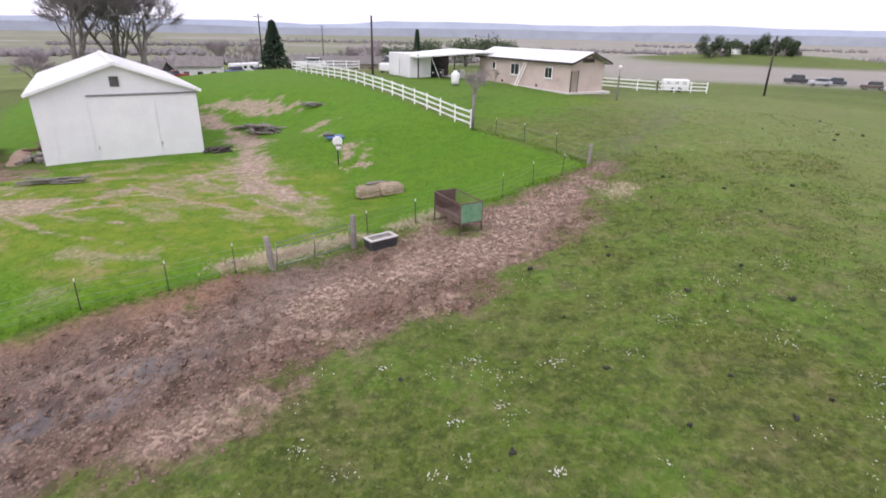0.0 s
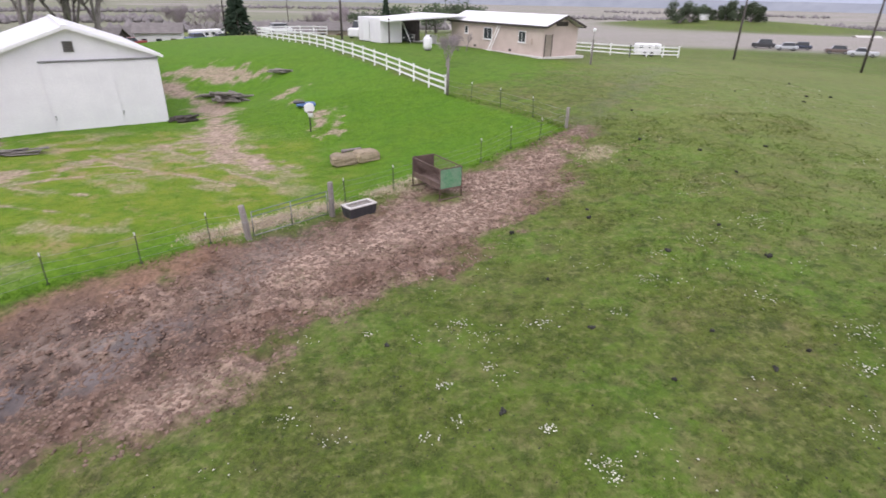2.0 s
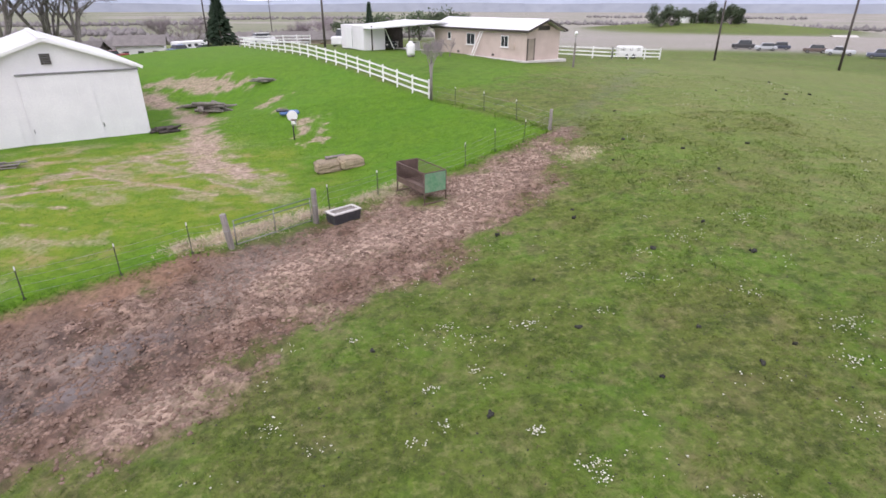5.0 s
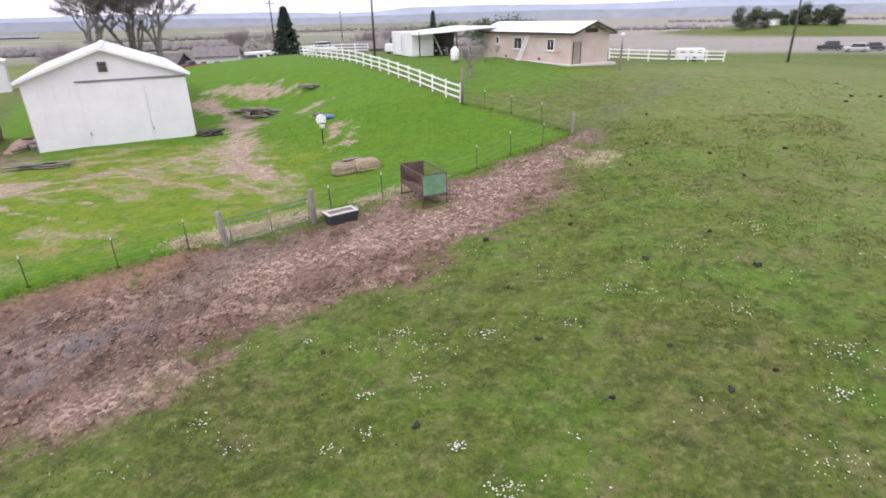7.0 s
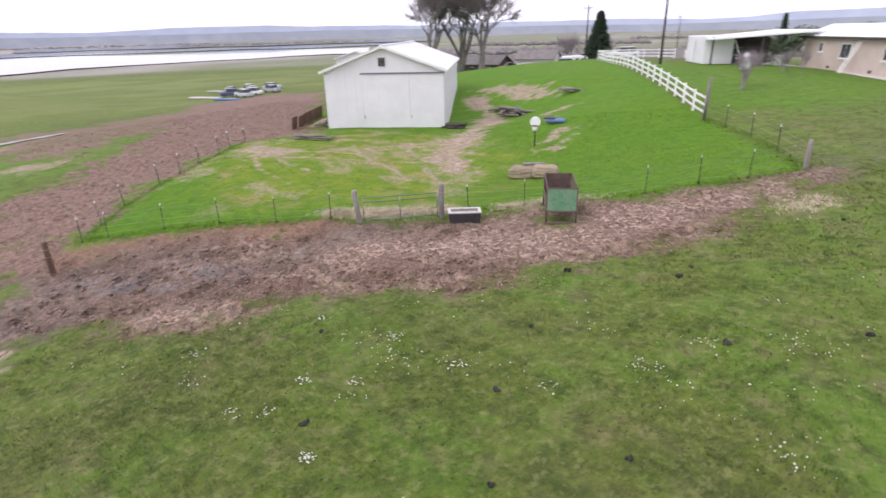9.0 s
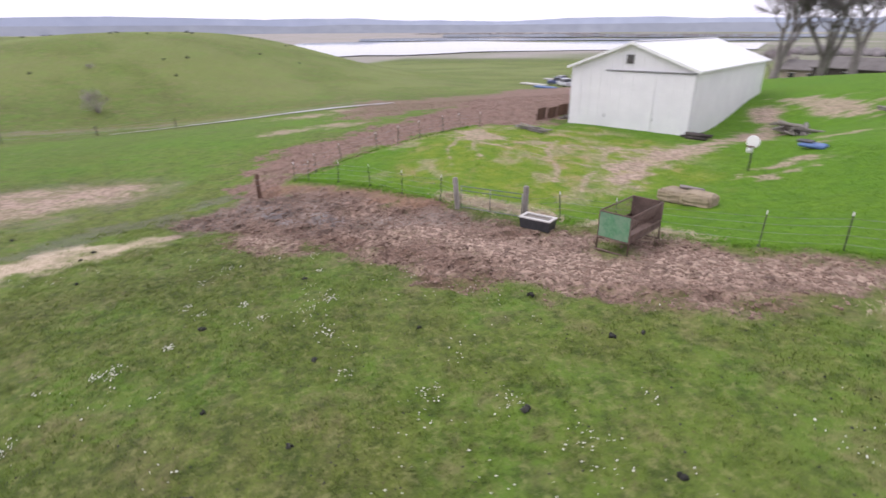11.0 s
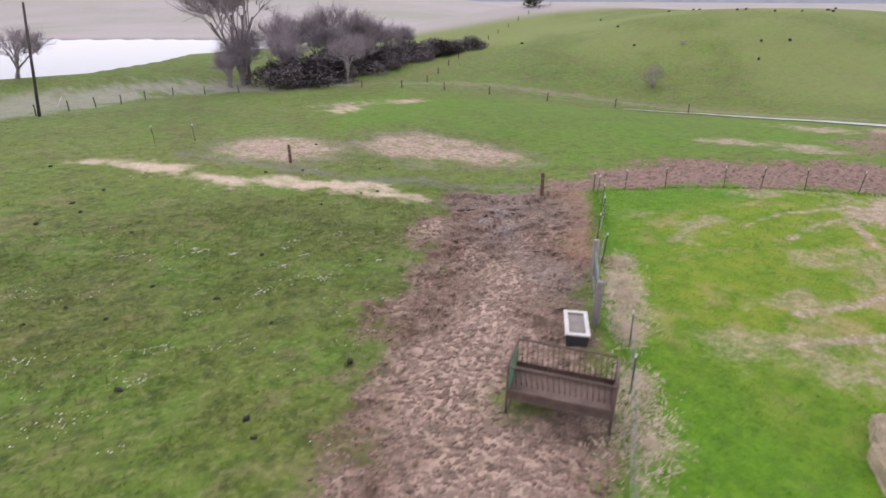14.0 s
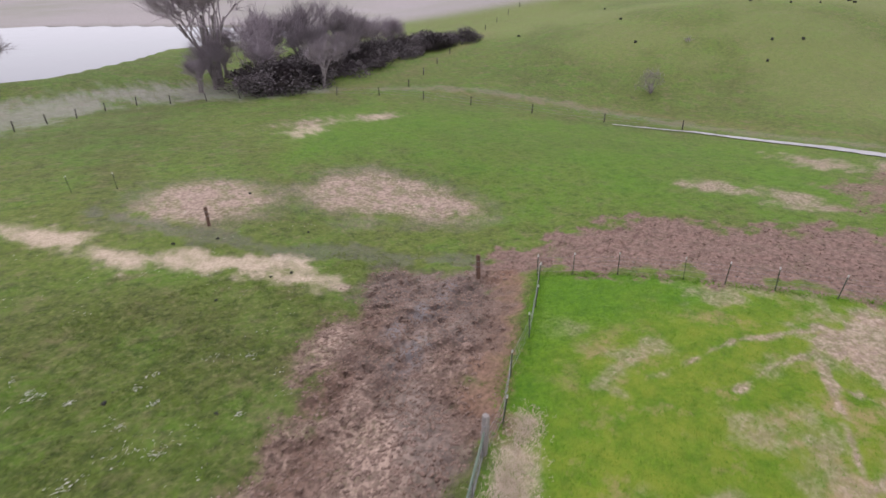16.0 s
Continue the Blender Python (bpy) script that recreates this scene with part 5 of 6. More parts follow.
conifer(-37.4, 110.6, 9.4, 3.4, 5, "dense dark conifer at the edge of the lawn")
conifer(*at_dir(-0.325, 0.946, 118), 5.2, 0.7, 6, "slim dark conifer beside the larger one")
conifer(*at_dir(-0.085, 0.996, 150), 11, 2.2, 7, "dark conifer behind the house")
for (dx, dy), dist, h, w, sd in (((-0.075, 0.997), 152, 8, 5.5, 1), ((-0.11, 0.994), 148, 7, 5, 2), ((0.0, 1.0), 190, 8, 7, 3), ((0.03, 1.0), 195, 9, 7, 4), ((0.06, 0.998), 200, 8, 6, 6)):
    x, y = at_dir(dx, dy, dist)
    leafy("tree", x, y, h, w, sd, "dull green evergreen tree behind the house", M_LEAF, 1300, group="evergreens behind the house")
KN = leafy("tree", *at_dir(0.385, 0.923, 470), 15, 10, 11, "dark evergreen on the far knoll", M_LEAF, 2600, 0.0, group="knoll trees")
for (dx, dy), dist, s in (((0.40, 0.917), 475, 0.95), ((0.43, 0.902), 500, 0.7), ((0.445, 0.895), 505, 0.85), ((0.46, 0.888), 500, 1.0), ((0.475, 0.88), 495, 0.9), ((0.485, 0.874), 500, 0.6)):
    x, y = at_dir(dx, dy, dist)
    copy_thing(KN, pose(x, y, zl(x, y) - 0.2, 0, 0, s * 700) @ Matrix.Diagonal((s, s, s, 1)))
leafy("tree", *at_dir(-0.757, -0.653, 195, 11, 30), 4.6, 4.4, 12, "lone low dark tree on the hill crest", M_LEAF, 1800, 0.0)

# thicket and trees by the pond
BR = leafy("bramble_bush", -40.5, -55, 4.4, 3.8, 31, "dark leafless bramble thicket beyond the fence", M_BRAMBLE, 2600, 0.0, "bush", "bramble thicket", leaf=0.035)
for k in range(60):
    f = k / 59
    x, y = -30 - 52 * f + rng.uniform(-2, 2), -52 - 17 * f + rng.uniform(-7, 3) - 5 * math.sin(f * 3)
    s = rng.uniform(0.85, 1.45) * (1 - 0.3 * f)
    copy_thing(BR, pose(x, y, zl(x, y) - 0.3, 0, 0, rng.uniform(0, 360)) @ Matrix.Diagonal((s * 1.3, s * 1.3, s * 0.72, 1)))
for k, (x, y, h, st) in enumerate(((-24.5, -61, 9, 3), (-37.5, -49.5, 8.5, 2), (-26, -63, 22, 2), (-34, -64, 13, 2), (-43, -66, 14, 3), (-48, -63, 12, 3), (-29, -69, 10, 3), (-22, -60, 6, 4), (-40, -60, 10, 4), (-31, -58, 9, 4), (-36, -66, 12, 3), (-46, -59, 8, 4), (-53, -66, 10, 4), (-58, -68, 9, 3), (-64, -70, 8, 4))):
    bare_tree(x, y, 1.3 * h, 40 + k, "pale leafless tree in the thicket by the pond", st, 3, group="pond trees", twig=0.012, open_=0.5)
bare_tree(4.5, -72, 12, 60, "leafless tree leaning over the pond", 2, 3, group="pond trees", twig=0.016)
leafy("bush", -77, -17.6, 3.4, 2.6, 33, "rounded grey leafless bush on the hillside", M_TWIG, 1500, 0.1, "bush", leaf=0.03)
bare_tree(-97, -24, 2.4, 62, "small broken leafless shrub on the hillside", 3, 1, twig=0.02)

# ---- fences by the pond ----
POND_FENCE = [(9.0, -36.5), (5.4, -40.4), (2.0, -44.6), (-1.2, -48), (-4.4, -50.4), (-8, -53.5), (-12, -55.0), (-16, -53.6), (-20.3, -51.6), (-24.5, -50), (-28, -48.4), (-31, -46.6), (-36, -42.5), (-40.6, -38.3), (-44.6, -33), (-48.4, -27.2), (-53, -20), (-58, -12), (-63, -4)]
for x, y in POND_FENCE:
    wood_post(x, y, 0.07, 1.25, M_SHADE, "thin dark wooden post of the field fence", rng.uniform(-5, 5), rng.uniform(-5, 5), "field fence posts")
wires("wire_fence", POND_FENCE, (0.4, 0.8, 1.1), 0.04, "thin sagging wires along the far edge of the field", 0.008)
HILL_FENCE = [(-48 - 7.6 * k, -41.5 - 6.6 * k + 0.19 * k * k) for k in range(13)]
for x, y in HILL_FENCE:
    wood_post(x, y, 0.08, 1.2, M_SHADE, "dark wooden post on the hillside fence", 0, 0, "hill fence posts")
pl = thing("utility_pole", pose(5.2, -39.4, zl(5.2, -39.4), 3, -8, 0), "dark leaning wooden pole by the fence", "pole")
part("shaft", Shape().tube((0, 0, -0.2), (0, 0, 11), 0.16, 0.11, 8), M_SHADE, pl)
part("brace", Shape().tube((-1.3, 0, 0.3), (-2.1, 0.3, 2.1), 0.04, n=6), M_CONC, pl, "pale leaning stake")


# ---- utility poles ----
def utility_pole(x, y, h, label, arms=True, tilt=0):
    p = thing("utility_pole", pose(x, y, zl(x, y) - 0.2, 0, tilt, 20), label, "utility pole", "utility poles")
    part("shaft", Shape().tube((0, 0, 0), (0, 0, h), 0.15, 0.11, 8), M_SHADE, p)
    if arms:
        part("crossarm", Shape().box((1.9, 0.1, 0.12), (0, 0, h - 0.5)), M_SHADE, p)
        for xx in (-0.85, 0, 0.85):
            part("insulator", Shape().lathe([(0.05, h - 0.44), (0.06, h - 0.34), (0.03, h - 0.28)], 8), M_STEEL, p)
    return p


utility_pole(-11.2, 69.2, 7.2, "plain dark utility pole by the white fence", False)
utility_pole(*at_dir(-0.339, 0.941, 116), 10.5, "utility pole behind the lawn")
utility_pole(*at_dir(-0.244, 0.97, 200), 14, "far utility pole with a lamp arm")
utility_pole(40.0, 76.0, 7.6, "dark utility pole beyond the field", False)
utility_pole(48.4, 63.6, 8.2, "dark utility pole beside parked cars", False)
utility_pole(*at_dir(0.66, 0.75, 330), 10, "far utility pole on the plain")


# ---- vehicles ----
def car(at, col, label, kind="car", group="parked vehicles", L=4.5, Wd=1.8, Hb=0.75, Hc=0.62, cab=(0.24, 0.86)):
    c = thing(kind, at, label, kind, group)
    m = paint(label.replace(" ", "_"), col)
    part("body", Shape().box((L, Wd, Hb), (0, 0, 0.3 + Hb / 2), None, 0.16), m, c)
    x0, x1 = -L / 2 + L * cab[0], -L / 2 + L * cab[1]
    zc, zt, ins = 0.3 + Hb - 0.03, 0.3 + Hb + Hc, 0.14
    a = [(x0, -Wd / 2 + 0.08, zc), (x1, -Wd / 2 + 0.08, zc), (x1, Wd / 2 - 0.08, zc), (x0, Wd / 2 - 0.08, zc)]
    b = [(x0 + 0.4, -Wd / 2 + 0.08 + ins, zt), (x1 - 0.25, -Wd / 2 + 0.08 + ins, zt), (x1 - 0.25, Wd / 2 - 0.08 - ins, zt), (x0 + 0.4, Wd / 2 - 0.08 - ins, zt)]
    g = Shape()
    for i in range(4):
        j = (i + 1) % 4
        g.face((a[i], a[j], b[j], b[i]))
    part("glazing", g, M_GLASS, c)
    part("roof", Shape().slab([Vector(p) + Vector((0, 0, 0.05)) for p in b], 0.07), m, c)
    for sx in (-0.31, 0.31):
        for sy in (-1, 1):
            w = part("wheel", Shape().tube((sx * L, sy * (Wd / 2 - 0.2), 0.33), (sx * L, sy * (Wd / 2 + 0.01), 0.33), 0.33, n=14), M_WHEEL, c)
            part("rim", Shape().tube((sx * L, sy * (Wd / 2), 0.33), (sx * L, sy * (Wd / 2 + 0.02), 0.33), 0.2, n=10), M_STEEL, w)
    for sy in (-0.6, 0.6):
        part("headlight", Shape().box((0.05, 0.3, 0.16), (-L / 2 - 0.0, sy, 0.75), None, 0.01), M_VINYL, c)
    return c


def on_ground(x, y, a=0.0, dz=0.0):
    return pose(x, y, zl(x, y) + dz, 0, 0, a)


def beyond(x, y, a):
    """A stand in the row that lies past the crest of the field."""
    x, y = 1.12 * x, 1.12 * y
    return on_ground(x, y, a) @ Matrix.Diagonal((0.86, 0.86, 0.86, 1))


car(beyond(59.9, 104.7, -25), (0.05, 0.05, 0.055), "dark parked van beyond the field", "van", Hb=0.9, Hc=0.8, L=5)
car(beyond(61.1, 99.5, -20), (0.5, 0.52, 0.55), "silver-white parked car beyond the field")
car(beyond(64.4, 100.8, -30), (0.05, 0.06, 0.09), "dark blue parked car beyond the field")
car(beyond(65.1, 92.3, -30), (0.16, 0.12, 0.11), "dark brown parked car beyond the field")
car(beyond(65.1, 86.5, -35), (0.55, 0.56, 0.59), "white pickup parked beyond the field", "pickup", L=5.2, cab=(0.25, 0.6))
car(beyond(66.4, 80.0, -35), (0.10, 0.11, 0.16), "dark blue car parked beyond the field")
car(beyond(67.0, 76.2, -35), (0.55, 0.56, 0.59), "white box van parked beyond the field", "van", Hb=1.1, Hc=0.8)
car(beyond(67.8, 72.5, -38), (0.70, 0.71, 0.73), "pale car parked beyond the field")
car(beyond(69.6, 68.9, -38), (0.50, 0.51, 0.54), "white car parked at the end of the row")
hor = thing("horse_trailer", on_ground(26.6, 71.8, -8) @ Matrix.Diagonal((0.85, 0.85, 0.85, 1)), "white horse trailer beside the white fence", "trailer")
part("box", Shape().box((3.6, 1.8, 1.4), (0, 0, 1.05), None, 0.12), M_VINYL, hor)
for k in range(3):
    part("window", Shape().box((0.55, 0.05, 0.32), (-1.1 + 1.1 * k, -0.91, 1.35), None, 0.02), M_GLASS, hor)
for sx in (-0.4, 0.5):
    part("wheel", Shape().tube((sx, -0.98, 0.33), (sx, -0.8, 0.33), 0.33, n=12), M_WHEEL, hor)
part("tongue", Shape().beam((2.1, 0, 0.5), (3.2, 0, 0.45), 0.1, 0.1), M_STEEL, hor)
car(on_ground(*at_dir(-0.150, 0.989, 84, 2, 0), 70), (0.80, 0.80, 0.82), "white van parked beside the container", "van", Hb=1.15, Hc=0.85, L=5.2)
car(on_ground(*at_dir(-0.262, 0.965, 98), 40), (0.80, 0.80, 0.82), "white car parked behind the white fence")
car(on_ground(*at_dir(-0.475, 0.88, 128, 2, 0), 60), (0.32, 0.03, 0.03), "red pickup parked by the far houses", "pickup", L=5.2, cab=(0.25, 0.6))
car(on_ground(*at_dir(-0.395, 0.918, 128, 2, 0), 60), (0.10, 0.16, 0.34), "blue car parked by the far houses")
car(on_ground(*at_dir(-0.36, 0.933, 132, 2, 0), 60), (0.75, 0.75, 0.77), "white pickup parked by the far houses", "pickup", L=5.2, cab=(0.25, 0.6))
car(in_house(-4.6, 21.6, 0.04, 90), (0.04, 0.045, 0.05), "dark car parked under the patio cover")
car(in_house(-7.4, 20.2, 0.04, 90), (0.05, 0.045, 0.05), "dark small tractor-like car under the patio cover", L=3.2)
rv = thing("motorhome", on_ground(*at_dir(-0.378, 0.926, 140, 2, 0), 62), "white motorhome parked by the far houses", "motorhome")
part("body", Shape().box((8, 2.4, 2.4), (0, 0, 1.75), None, 0.15), M_VINYL, rv)
part("stripe", Shape().box((8.02, 2.42, 0.25), (0, 0, 1.3), None, 0.05), M_STEEL, rv)
for k in range(4):
    part("window", Shape().box((0.9, 0.05, 0.6), (-2.9 + 1.8 * k, -1.2, 2.1), None, 0.02), M_GLASS, rv)
for sx in (-2.5, 2.3):
    part("wheel", Shape().tube((sx, -1.22, 0.42), (sx, -0.95, 0.42), 0.42, n=12), M_WHEEL, rv)
JUNK = [(-92, 66, (0.55, 0.56, 0.6)), (-97, 71, (0.75, 0.75, 0.77)), (-102, 69, (0.08, 0.10, 0.22)), (-106, 76, (0.6, 0.62, 0.66)), (-111, 74, (0.2, 0.2, 0.22)), (-116, 82, (0.7, 0.7, 0.72)), (-100, 78, (0.35, 0.36, 0.4)), (-112, 86, (0.5, 0.52, 0.58))]
for k, (x, y, col) in enumerate(JUNK):
    car(on_ground(x, y, 30 * k), col, "old car standing in the scrap row %s" % ("near the barn", "on the grass", "by a tarp", "among scrap", "by the road", "in weeds", "behind others", "at its end")[k], group="scrap row")
for k, (x, y, lx) in enumerate(((-104, 64, 7), (-88, 60, 5), (-122, 78, 8))):
    single("scrap_sheet", Shape().box((lx, 1.6, 0.3), (0, 0, 0.2), None, 0.06), M_CONC if k != 1 else M_BLUE, on_ground(x, y, 25), "pale sheet metal lying in the scrap row" if k != 1 else "blue tarp lying in the scrap row", "scrap")


# ---- far houses ----
def far_house(x, y, a, lx, ly, h, wall_mat, roof_mat, label):
    hh = thing("house", on_ground(x, y, a, -0.3), label, "house", "far houses")
    part("wall", Shape().box((lx, ly, h), (0, 0, h / 2)), wall_mat, hh)
    for xx in (-0.02 - lx / 2, 0.02 + lx / 2):
        part("gable", Shape().face([(xx, -ly / 2, h), (xx, ly / 2, h), (xx, 0, h + ly * 0.22)]), wall_mat, hh)
    for sg in (-1, 1):
        part("roof", Shape().slab([(-lx / 2 - 0.5, 0, h + ly * 0.22 + 0.12), (lx / 2 + 0.5, 0, h + ly * 0.22 + 0.12), (lx / 2 + 0.5, sg * (ly / 2 + 0.5), h), (-lx / 2 - 0.5, sg * (ly / 2 + 0.5), h)][:: -sg], 0.12), roof_mat, hh)
    for k in range(3):
        w = part("window", Shape().box((1.1, 0.06, 1.0), (-lx / 2 + lx * (k + 0.6) / 3.2, -ly / 2 - 0.02, 1.6)), M_GLASS, hh)
        part("window_frame", Shape().box((1.3, 0.05, 0.08), (-lx / 2 + lx * (k + 0.6) / 3.2, -ly / 2 - 0.03, 2.14)), M_VINYL, w)
    part("door", Shape().box((0.95, 0.06, 2.0), (lx * 0.3, -ly / 2 - 0.03, 1.05)), M_BROWN, hh)
    return hh


for (dx, dy), dist, a, lx, ly, h, wm, rm, lb in (
    ((-0.428, 0.904), 140, 20, 9, 8, 3.2, M_VINYL, M_SHINGLE, "white far house with a grey gabled roof"),
    ((-0.47, 0.883), 150, 15, 14, 8, 2.8, M_TAN, M_SHINGLE, "low tan house with a grey roof"),
    ((-0.515, 0.857), 135, 10, 13, 8, 2.8, M_SHADE, M_SHINGLE, "low dark house under bare trees"),
    ((-0.25, 0.968), 150, 10, 15, 9, 2.6, M_TAN, M_SHINGLE, "long low house with a grey shingled roof"),
    ((-0.19, 0.98), 160, 10, 13, 8, 2.8, M_TAN, M_SHINGLE, "low tan house far behind the fence"),
    ((-0.57, 0.82), 150, 25, 12, 8, 2.8, M_TAN, M_SHINGLE, "low house behind the barn"),
    ((0.43, 0.90), 510, 0, 22, 12, 4.5, M_VINYL, M_SHINGLE, "far farmhouse among trees on the knoll"),
    ((0.60, 0.80), 330, 0, 11, 6, 2.6, M_TAN, M_CONC, "far white shed on the plain"),
):
    x, y = at_dir(dx, dy, dist)
    far_house(x, y, a, lx, ly, h, wm, rm, lb)


# ---- dung, clods, flowers, grass ----
def lump(name, seed, r, h):
    rr = random.Random(seed)
    s = Shape()
    for k in range(9):
        q, z = r * rr.uniform(0.28, 0.5), rr.uniform(-0.02, 0.02)
        a, d = rr.uniform(0, math.tau), r * rr.uniform(0.0, 0.75) * (k > 0)
        s.lathe([(q * 0.8, -0.04), (q, z + 0.02), (q * 0.85, z + h * 0.5), (q * 0.35, z + h * rr.uniform(0.7, 1.0))], 6, (d * math.cos(a), d * math.sin(a), 0))
    s.v = [(a + rr.uniform(-0.02, 0.02), b + rr.uniform(-0.02, 0.02), c + rr.uniform(-0.012, 0.012)) for a, b, c in s.v]
    return s


DUNG = [lump("dung", k, 0.2, 0.13).mesh("dung", M_DUNG) for k in range(4)]
SPOTS = [(6.3, 11.1), (9.0, 11.3), (10.2, 11.9), (11.2, 19.4), (11.8, 16.9), (1.8, 10.3), (4.0, 16.4), (8.6, 17.7), (8.1, 13.0), (4.8, 13.5), (11.3, 29.4), (19.8, 18.8), (12.6, 34.9), (-1.3, 13.2), (6.5, 20.85), (6.6, 21.6), (3.2, 20.0), (14.2, 24.3), (9.9, 26.6)]
while len(SPOTS) < 70:
    x, y = rng.uniform(-14, 45), rng.uniform(-14, 62)
    if y < 1.15 * x + 16 and not (-10 < x < 2 and y > 13) and polydist(np.array([x]), np.array([y]), MUD)[0] > 0.5 and polydist(np.array([x]), np.array([y]), YARD)[0] > 0.5:
        SPOTS.append((x, y))
for k, (x, y) in enumerate(SPOTS):
    ob = new("dung", DUNG[k % 4])
    s = rng.uniform(0.4, 0.8)
    ob.matrix_basis = pose(x, y, zl(x, y) + 0.01, 0, 0, rng.uniform(0, 360)) @ Matrix.Diagonal((s, s * rng.uniform(0.6, 1), s, 1))
    tagged(ob, "dark dung pile on the short grass", "dung", "dung piles")
# dark lumps added at random in place of far cattle
for k in range(24):
    x, y = -88 - rng.random() * 70, -62 + rng.random() * 75
    ob = new("soil_mound", DUNG[k % 4])
    ob.matrix_basis = pose(x, y, zl(x, y) + 0.02, 0, 0, rng.uniform(0, 360)) @ Matrix.Diagonal((2.0, 1.2, 2.6, 1))
    tagged(ob, "dark lump standing in for a cow on the green hillside", "mound", "hillside mounds")

nr = np.random.RandomState(7)


def stuff_mesh(name, verts, tris, mats, index=None):
    me = bpy.data.meshes.new(name)
    me.vertices.add(len(verts))
    me.vertices.foreach_set("co", verts.astype(np.float32).ravel())
    me.loops.add(tris.size)
    me.loops.foreach_set("vertex_index", tris.ravel().astype(np.int32))
    me.polygons.add(len(tris))
    me.polygons.foreach_set("loop_start", (np.arange(len(tris)) * 3).astype(np.int32))
    for m in mats:
        me.materials.append(m)
    if index is not None:
        me.polygons.foreach_set("material_index", index.astype(np.int32))
    me.update(calc_edges=True)
    return me


def blades(name, x, y, hmin, hmax, wide, mats, per=3, label=""):
    """Tufts of bent blades, one triangle each."""
    n = len(x)
    z = land(x, y)
    x, y, z = (np.repeat(v, per) for v in (x, y, z))
    m = n * per
    a, lean_r = nr.uniform(0, math.tau, m), nr.uniform(0.9, 2.2, m)
    h = np.repeat(nr.uniform(hmin, hmax, n), per) * nr.uniform(0.6, 1.1, m)
    x, y = x + nr.normal(0, 0.03, m), y + nr.normal(0, 0.03, m)
    dx, dy = np.cos(a), np.sin(a)
    w = wide * nr.uniform(0.6, 1.4, m)
    v = np.empty((m, 3, 3))
    v[:, 0] = np.stack([x - dy * w, y + dx * w, z - 0.02], -1)
    v[:, 1] = np.stack([x + dy * w, y - dx * w, z - 0.02], -1)
    v[:, 2] = np.stack([x + dx * h * lean_r, y + dy * h * lean_r, z + h], -1)
    me = stuff_mesh(name, v.reshape(-1, 3), np.arange(m * 3).reshape(-1, 3), mats)
    return tagged(new(name, me), label, "grass", kind="stuff")


def scatter(n, x0, x1, y0, y1, keep):
    x, y = nr.uniform(x0, x1, n), nr.uniform(y0, y1, n)
    k = keep(x, y)
    return x[k], y[k]


def in_field(x, y):
    m, d, s, l, dr, r, dk = zones(x, y)
    clump = smooth(0.38, 0.6, fbm(x, y, 1.3, 91, 3))
    return ((m + d * 0.8 + s + r + l) < 0.5 * nr.uniform(0.3, 1.6, x.shape)) & (nr.uniform(0, 1, x.shape) < 0.25 + 0.75 * clump)


def in_yard(x, y):
    m, d, s, l, dr, r, dk = zones(x, y)
    return (l > 0.5) & ((m + d + s + r) < 0.5 * nr.uniform(0.3, 1.6, x.shape))


x, y = scatter(110000, -14, 22, 3, 34, in_field)
blades("grass", x, y, 0.03, 0.09, 0.012, [M_GRASS], 3, "short green pasture grass")
x, y = scatter(45000, -40, 30, -40, 50, in_field)
blades("grass", x, y, 0.04, 0.10, 0.02, [M_GRASS], 3, "short green pasture grass farther off")
x, y = scatter(45000, -30, 8, 12, 46, in_yard)
blades("grass", x, y, 0.03, 0.08, 0.012, [M_GRASSY], 3, "lush bright green yard grass")


wx, wy = [], []
for a, b, rx, ry, n in ((-9.4, 20.7, 0.8, 0.5, 500), (-7.0, 22.3, 1.9, 0.7, 1500), (-4.9, 23.8, 0.9, 0.5, 600), (-0.9, 26.6, 1.7, 0.8, 1200), (-2.6, 25.6, 0.9, 0.5, 500), (8.7, 28.0, 1.2, 0.7, 300)):
    u, v = nr.normal(0, rx * 0.6, n), nr.normal(0, ry * 0.6, n)
    wx.append(a + 0.79 * u - 0.61 * v), wy.append(b + 0.61 * u + 0.79 * v)
blades("dry_weeds", np.concatenate(wx), np.concatenate(wy), 0.03, 0.13, 0.014, [M_WEED], 3, "pale dry weeds along the gate and fence")
wx, wy = [], []
for line in (LINE_W, LINE_E, LINE_N, LINE_R):
    for (ax, ay), (bx, by) in zip(line, line[1:]):
        n = int(60 * math.hypot(bx - ax, by - ay))
        f = nr.uniform(0, 1, n)
        wx.append(ax + (bx - ax) * f + nr.normal(0, 0.22, n)), wy.append(ay + (by - ay) * f + nr.normal(0, 0.22, n))
blades("grass", np.concatenate(wx), np.concatenate(wy), 0.05, 0.15, 0.012, [M_GRASSY], 3, "longer green grass under the wire fences")


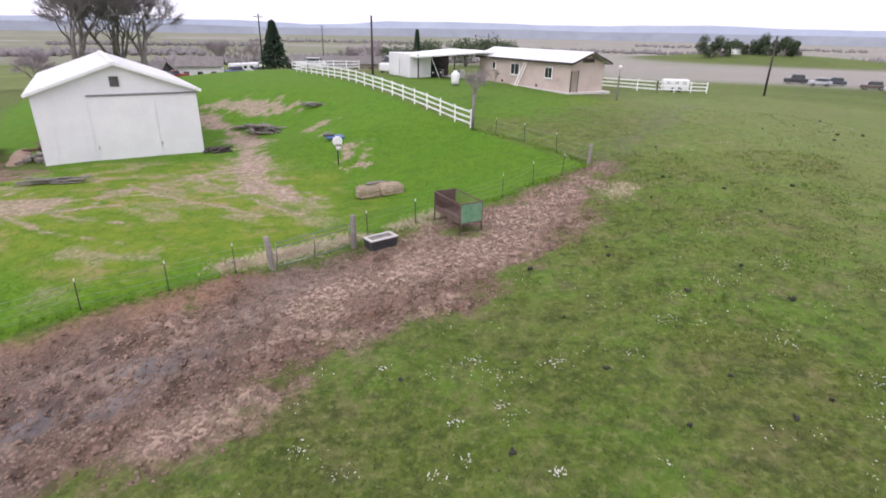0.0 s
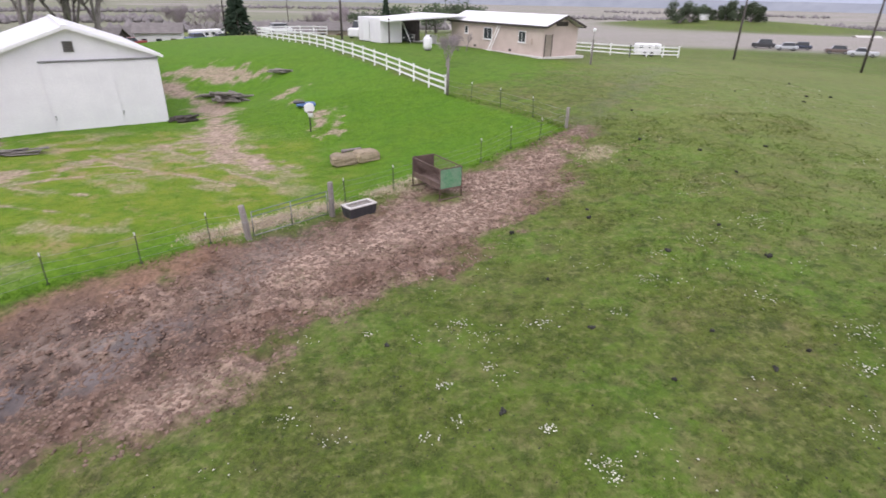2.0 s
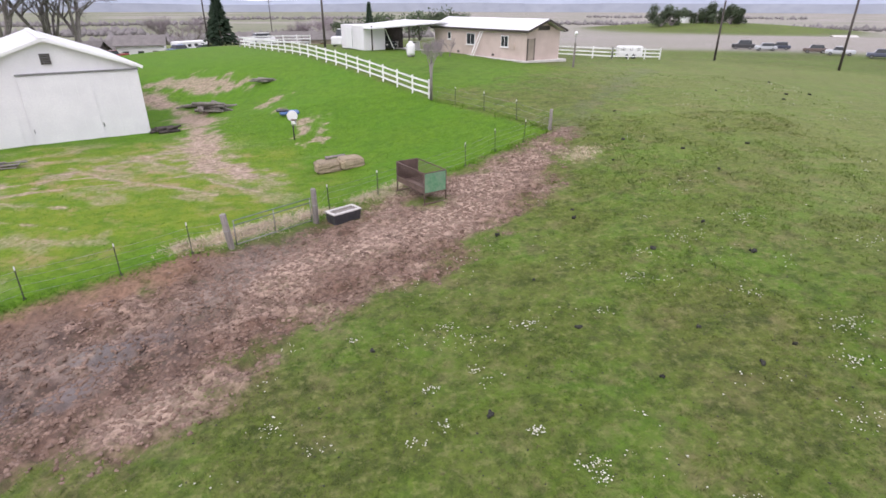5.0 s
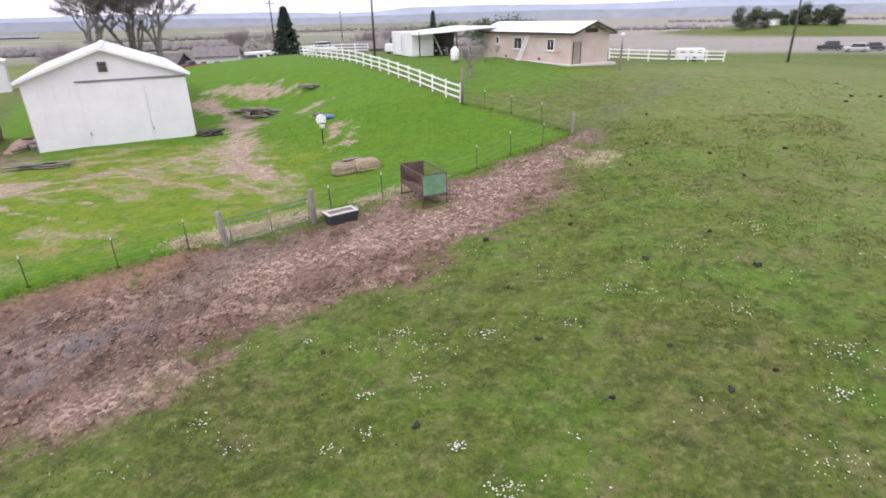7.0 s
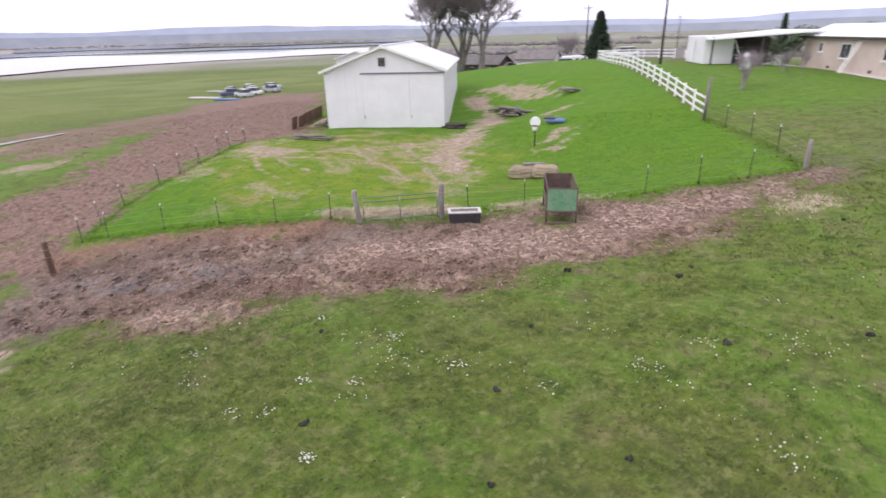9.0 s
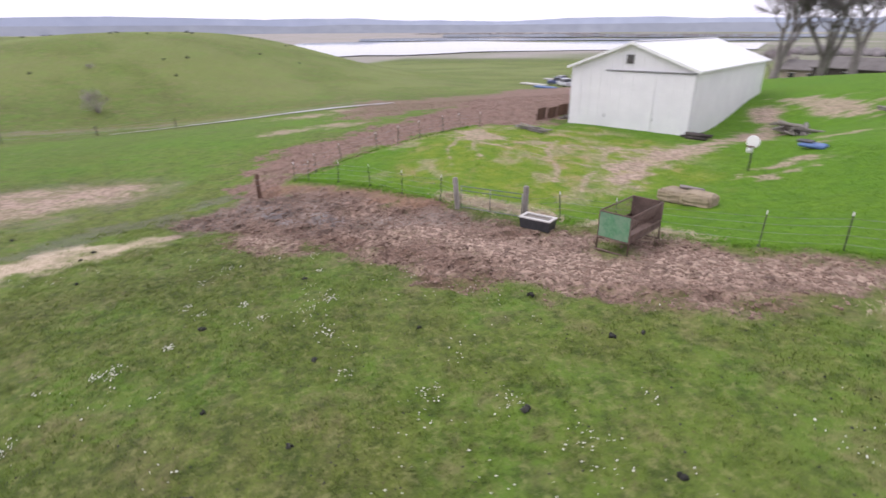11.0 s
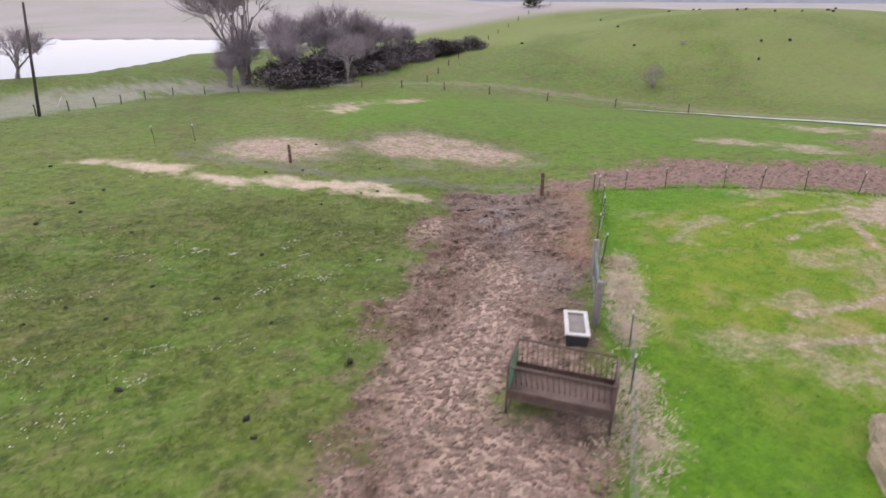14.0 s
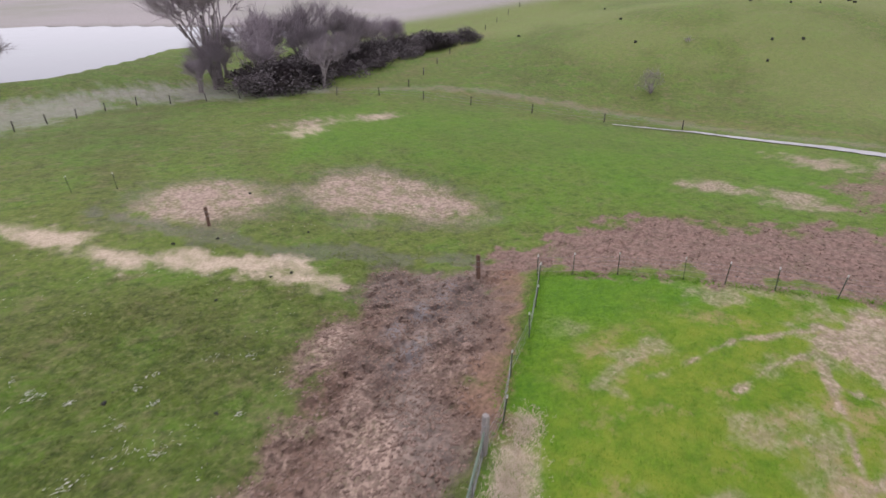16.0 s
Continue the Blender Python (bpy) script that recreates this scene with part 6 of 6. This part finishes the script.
def bits(name, x, y, size, flat, mats, label, cat, lift=0.0):
    """Small uneven lumps, eight faces each."""
    n = len(x)
    z = land(x, y) + lift
    sz = size * nr.uniform(0.45, 1.5, n)
    base = np.array([(1, 0, 0), (0, 1, 0), (-1, 0, 0), (0, -1, 0), (0, 0, 1), (0, 0, -1)], float)
    v = base[None] * sz[:, None, None] * nr.uniform(0.6, 1.3, (n, 6, 1))
    v[:, :, 2] *= flat
    a = nr.uniform(0, math.tau, n)
    c, s = np.cos(a)[:, None], np.sin(a)[:, None]
    vx, vy = v[:, :, 0] * c - v[:, :, 1] * s, v[:, :, 0] * s + v[:, :, 1] * c
    v = np.stack([vx + x[:, None], vy + y[:, None], v[:, :, 2] + z[:, None]], -1)
    t = np.array([(0, 1, 4), (1, 2, 4), (2, 3, 4), (3, 0, 4), (1, 0, 5), (2, 1, 5), (3, 2, 5), (0, 3, 5)])
    tris = (t[None] + 6 * np.arange(n)[:, None, None]).reshape(-1, 3)
    me = stuff_mesh(name, v.reshape(-1, 3), tris, mats)
    return tagged(new(name, me), label, cat, kind="stuff")


x, y = scatter(52000, -18, 10, 5, 34, lambda x, y: (zones(x, y)[0] > nr.uniform(0.35, 1, x.shape)))
bits("mud_clods", x, y, 0.07, 0.5, [M_CLOD], "trodden clods of brown mud", "mud")
x, y = scatter(26000, -62, -17, 6, 54, lambda x, y: (zones(x, y)[5] > nr.uniform(0.35, 1, x.shape)))
bits("mud_clods", x, y, 0.075, 0.5, [M_CLOD], "clods of red-brown soil on the dirt road", "mud")
fx, fy = [], []
PATCHES = [(2.8, 9.6, 0.12, 70), (5.3, 9.9, 0.12, 40), (1.6, 12.0, 0.14, 50), (0.4, 11.4, 0.16, 60), (3.8, 8.5, 0.25, 100), (3.9, 8.1, 0.12, 60), (-3.5, 10.4, 0.3, 70), (12.2, 12.6, 0.5, 110), (11.1, 11.1, 0.3, 70), (10.1, 9.1, 0.45, 90), (-3.7, 13.5, 0.25, 70), (-1.9, 13.8, 0.13, 50), (0.9, 14.1, 0.2, 60), (0.5, 13.5, 0.6, 110), (1.6, 13.2, 0.5, 110), (3.3, 13.9, 0.3, 80), (-2.3, 9.6, 0.3, 40), (0, 9.5, 0.25, 50), (0.7, 10, 0.2, 50), (6.5, 7.3, 0.3, 60)]
PATCHES += [(8.1, 17.4, 0.4, 80), (7.3, 15.9, 0.4, 70), (12.7, 19.5, 0.5, 100), (10, 18.4, 0.5, 90), (9.1, 20.3, 0.2, 70), (12.8, 16.2, 0.5, 80), (15.9, 16.8, 0.5, 90), (16.7, 16.7, 0.4, 70), (16.3, 14.8, 0.5, 70), (5.7, 14.2, 0.2, 40), (10.4, 14.5, 0.4, 50)]
for a, b, r, n in PATCHES:
    fx.append(nr.normal(a, r * 0.8, n // 2)), fy.append(nr.normal(b, r * 0.6, n // 2))
k = 0
while k < 150:
    a, b = nr.uniform(-12, 30), nr.uniform(-8, 46)
    if b < 1.15 * a + 18 and not (b > 32 and a < 9):
        fx.append(nr.normal(a, nr.uniform(0.1, 0.8), 12)), fy.append(nr.normal(b, nr.uniform(0.1, 0.7), 12))
        k += 1
x, y = np.concatenate(fx), np.concatenate(fy)
k = in_field(x, y) | (nr.uniform(0, 1, x.shape) < 0.2)
bits("wildflowers", x[k], y[k], 0.023, 0.5, [M_FLOWER], "small white flowers scattered over the pasture", "flowers", 0.05)
x, y = scatter(6500, -12, 28, -6, 40, in_field)
bits("pasture_crumbs", x, y, 0.026, 0.5, [M_DUNG], "dark crumbs of dung and soil in the grass", "soil")


# ---- woods and hedges on the plain ----
hx, hy = [], []
for az, r0, r1, n in ((20, 330, 380, 260), (8, 420, 470, 220), (34, 520, 600, 300), (-2, 620, 700, 240), (28, 800, 900, 260), (-16, 800, 860, 160), (12, 1100, 1250, 260), (-34, 700, 760, 140), (55, 1500, 1700, 300), (-25, 1300, 1500, 200), (70, 1950, 2200, 200)):
    a = np.radians(az + nr.uniform(-9, 9, n))
    r = nr.uniform(r0, r1, n)
    hx.append(-np.sin(a) * r), hy.append(np.cos(a) * r)
x, y = np.concatenate(hx), np.concatenate(hy)
M_WOODS = surface("grey_brown_winter_woods", (0.17, 0.15, 0.155), (0.27, 0.245, 0.25), 0.3, 0.05, 0.95, 0, 0, 0.01, (0.15, 0.155, 0.13), None, 0)
bits("far_woods", x, y, 3.4, 0.95, [M_WOODS], "grey-brown leafless hedges and woods on the plain", "woods", 1.2)
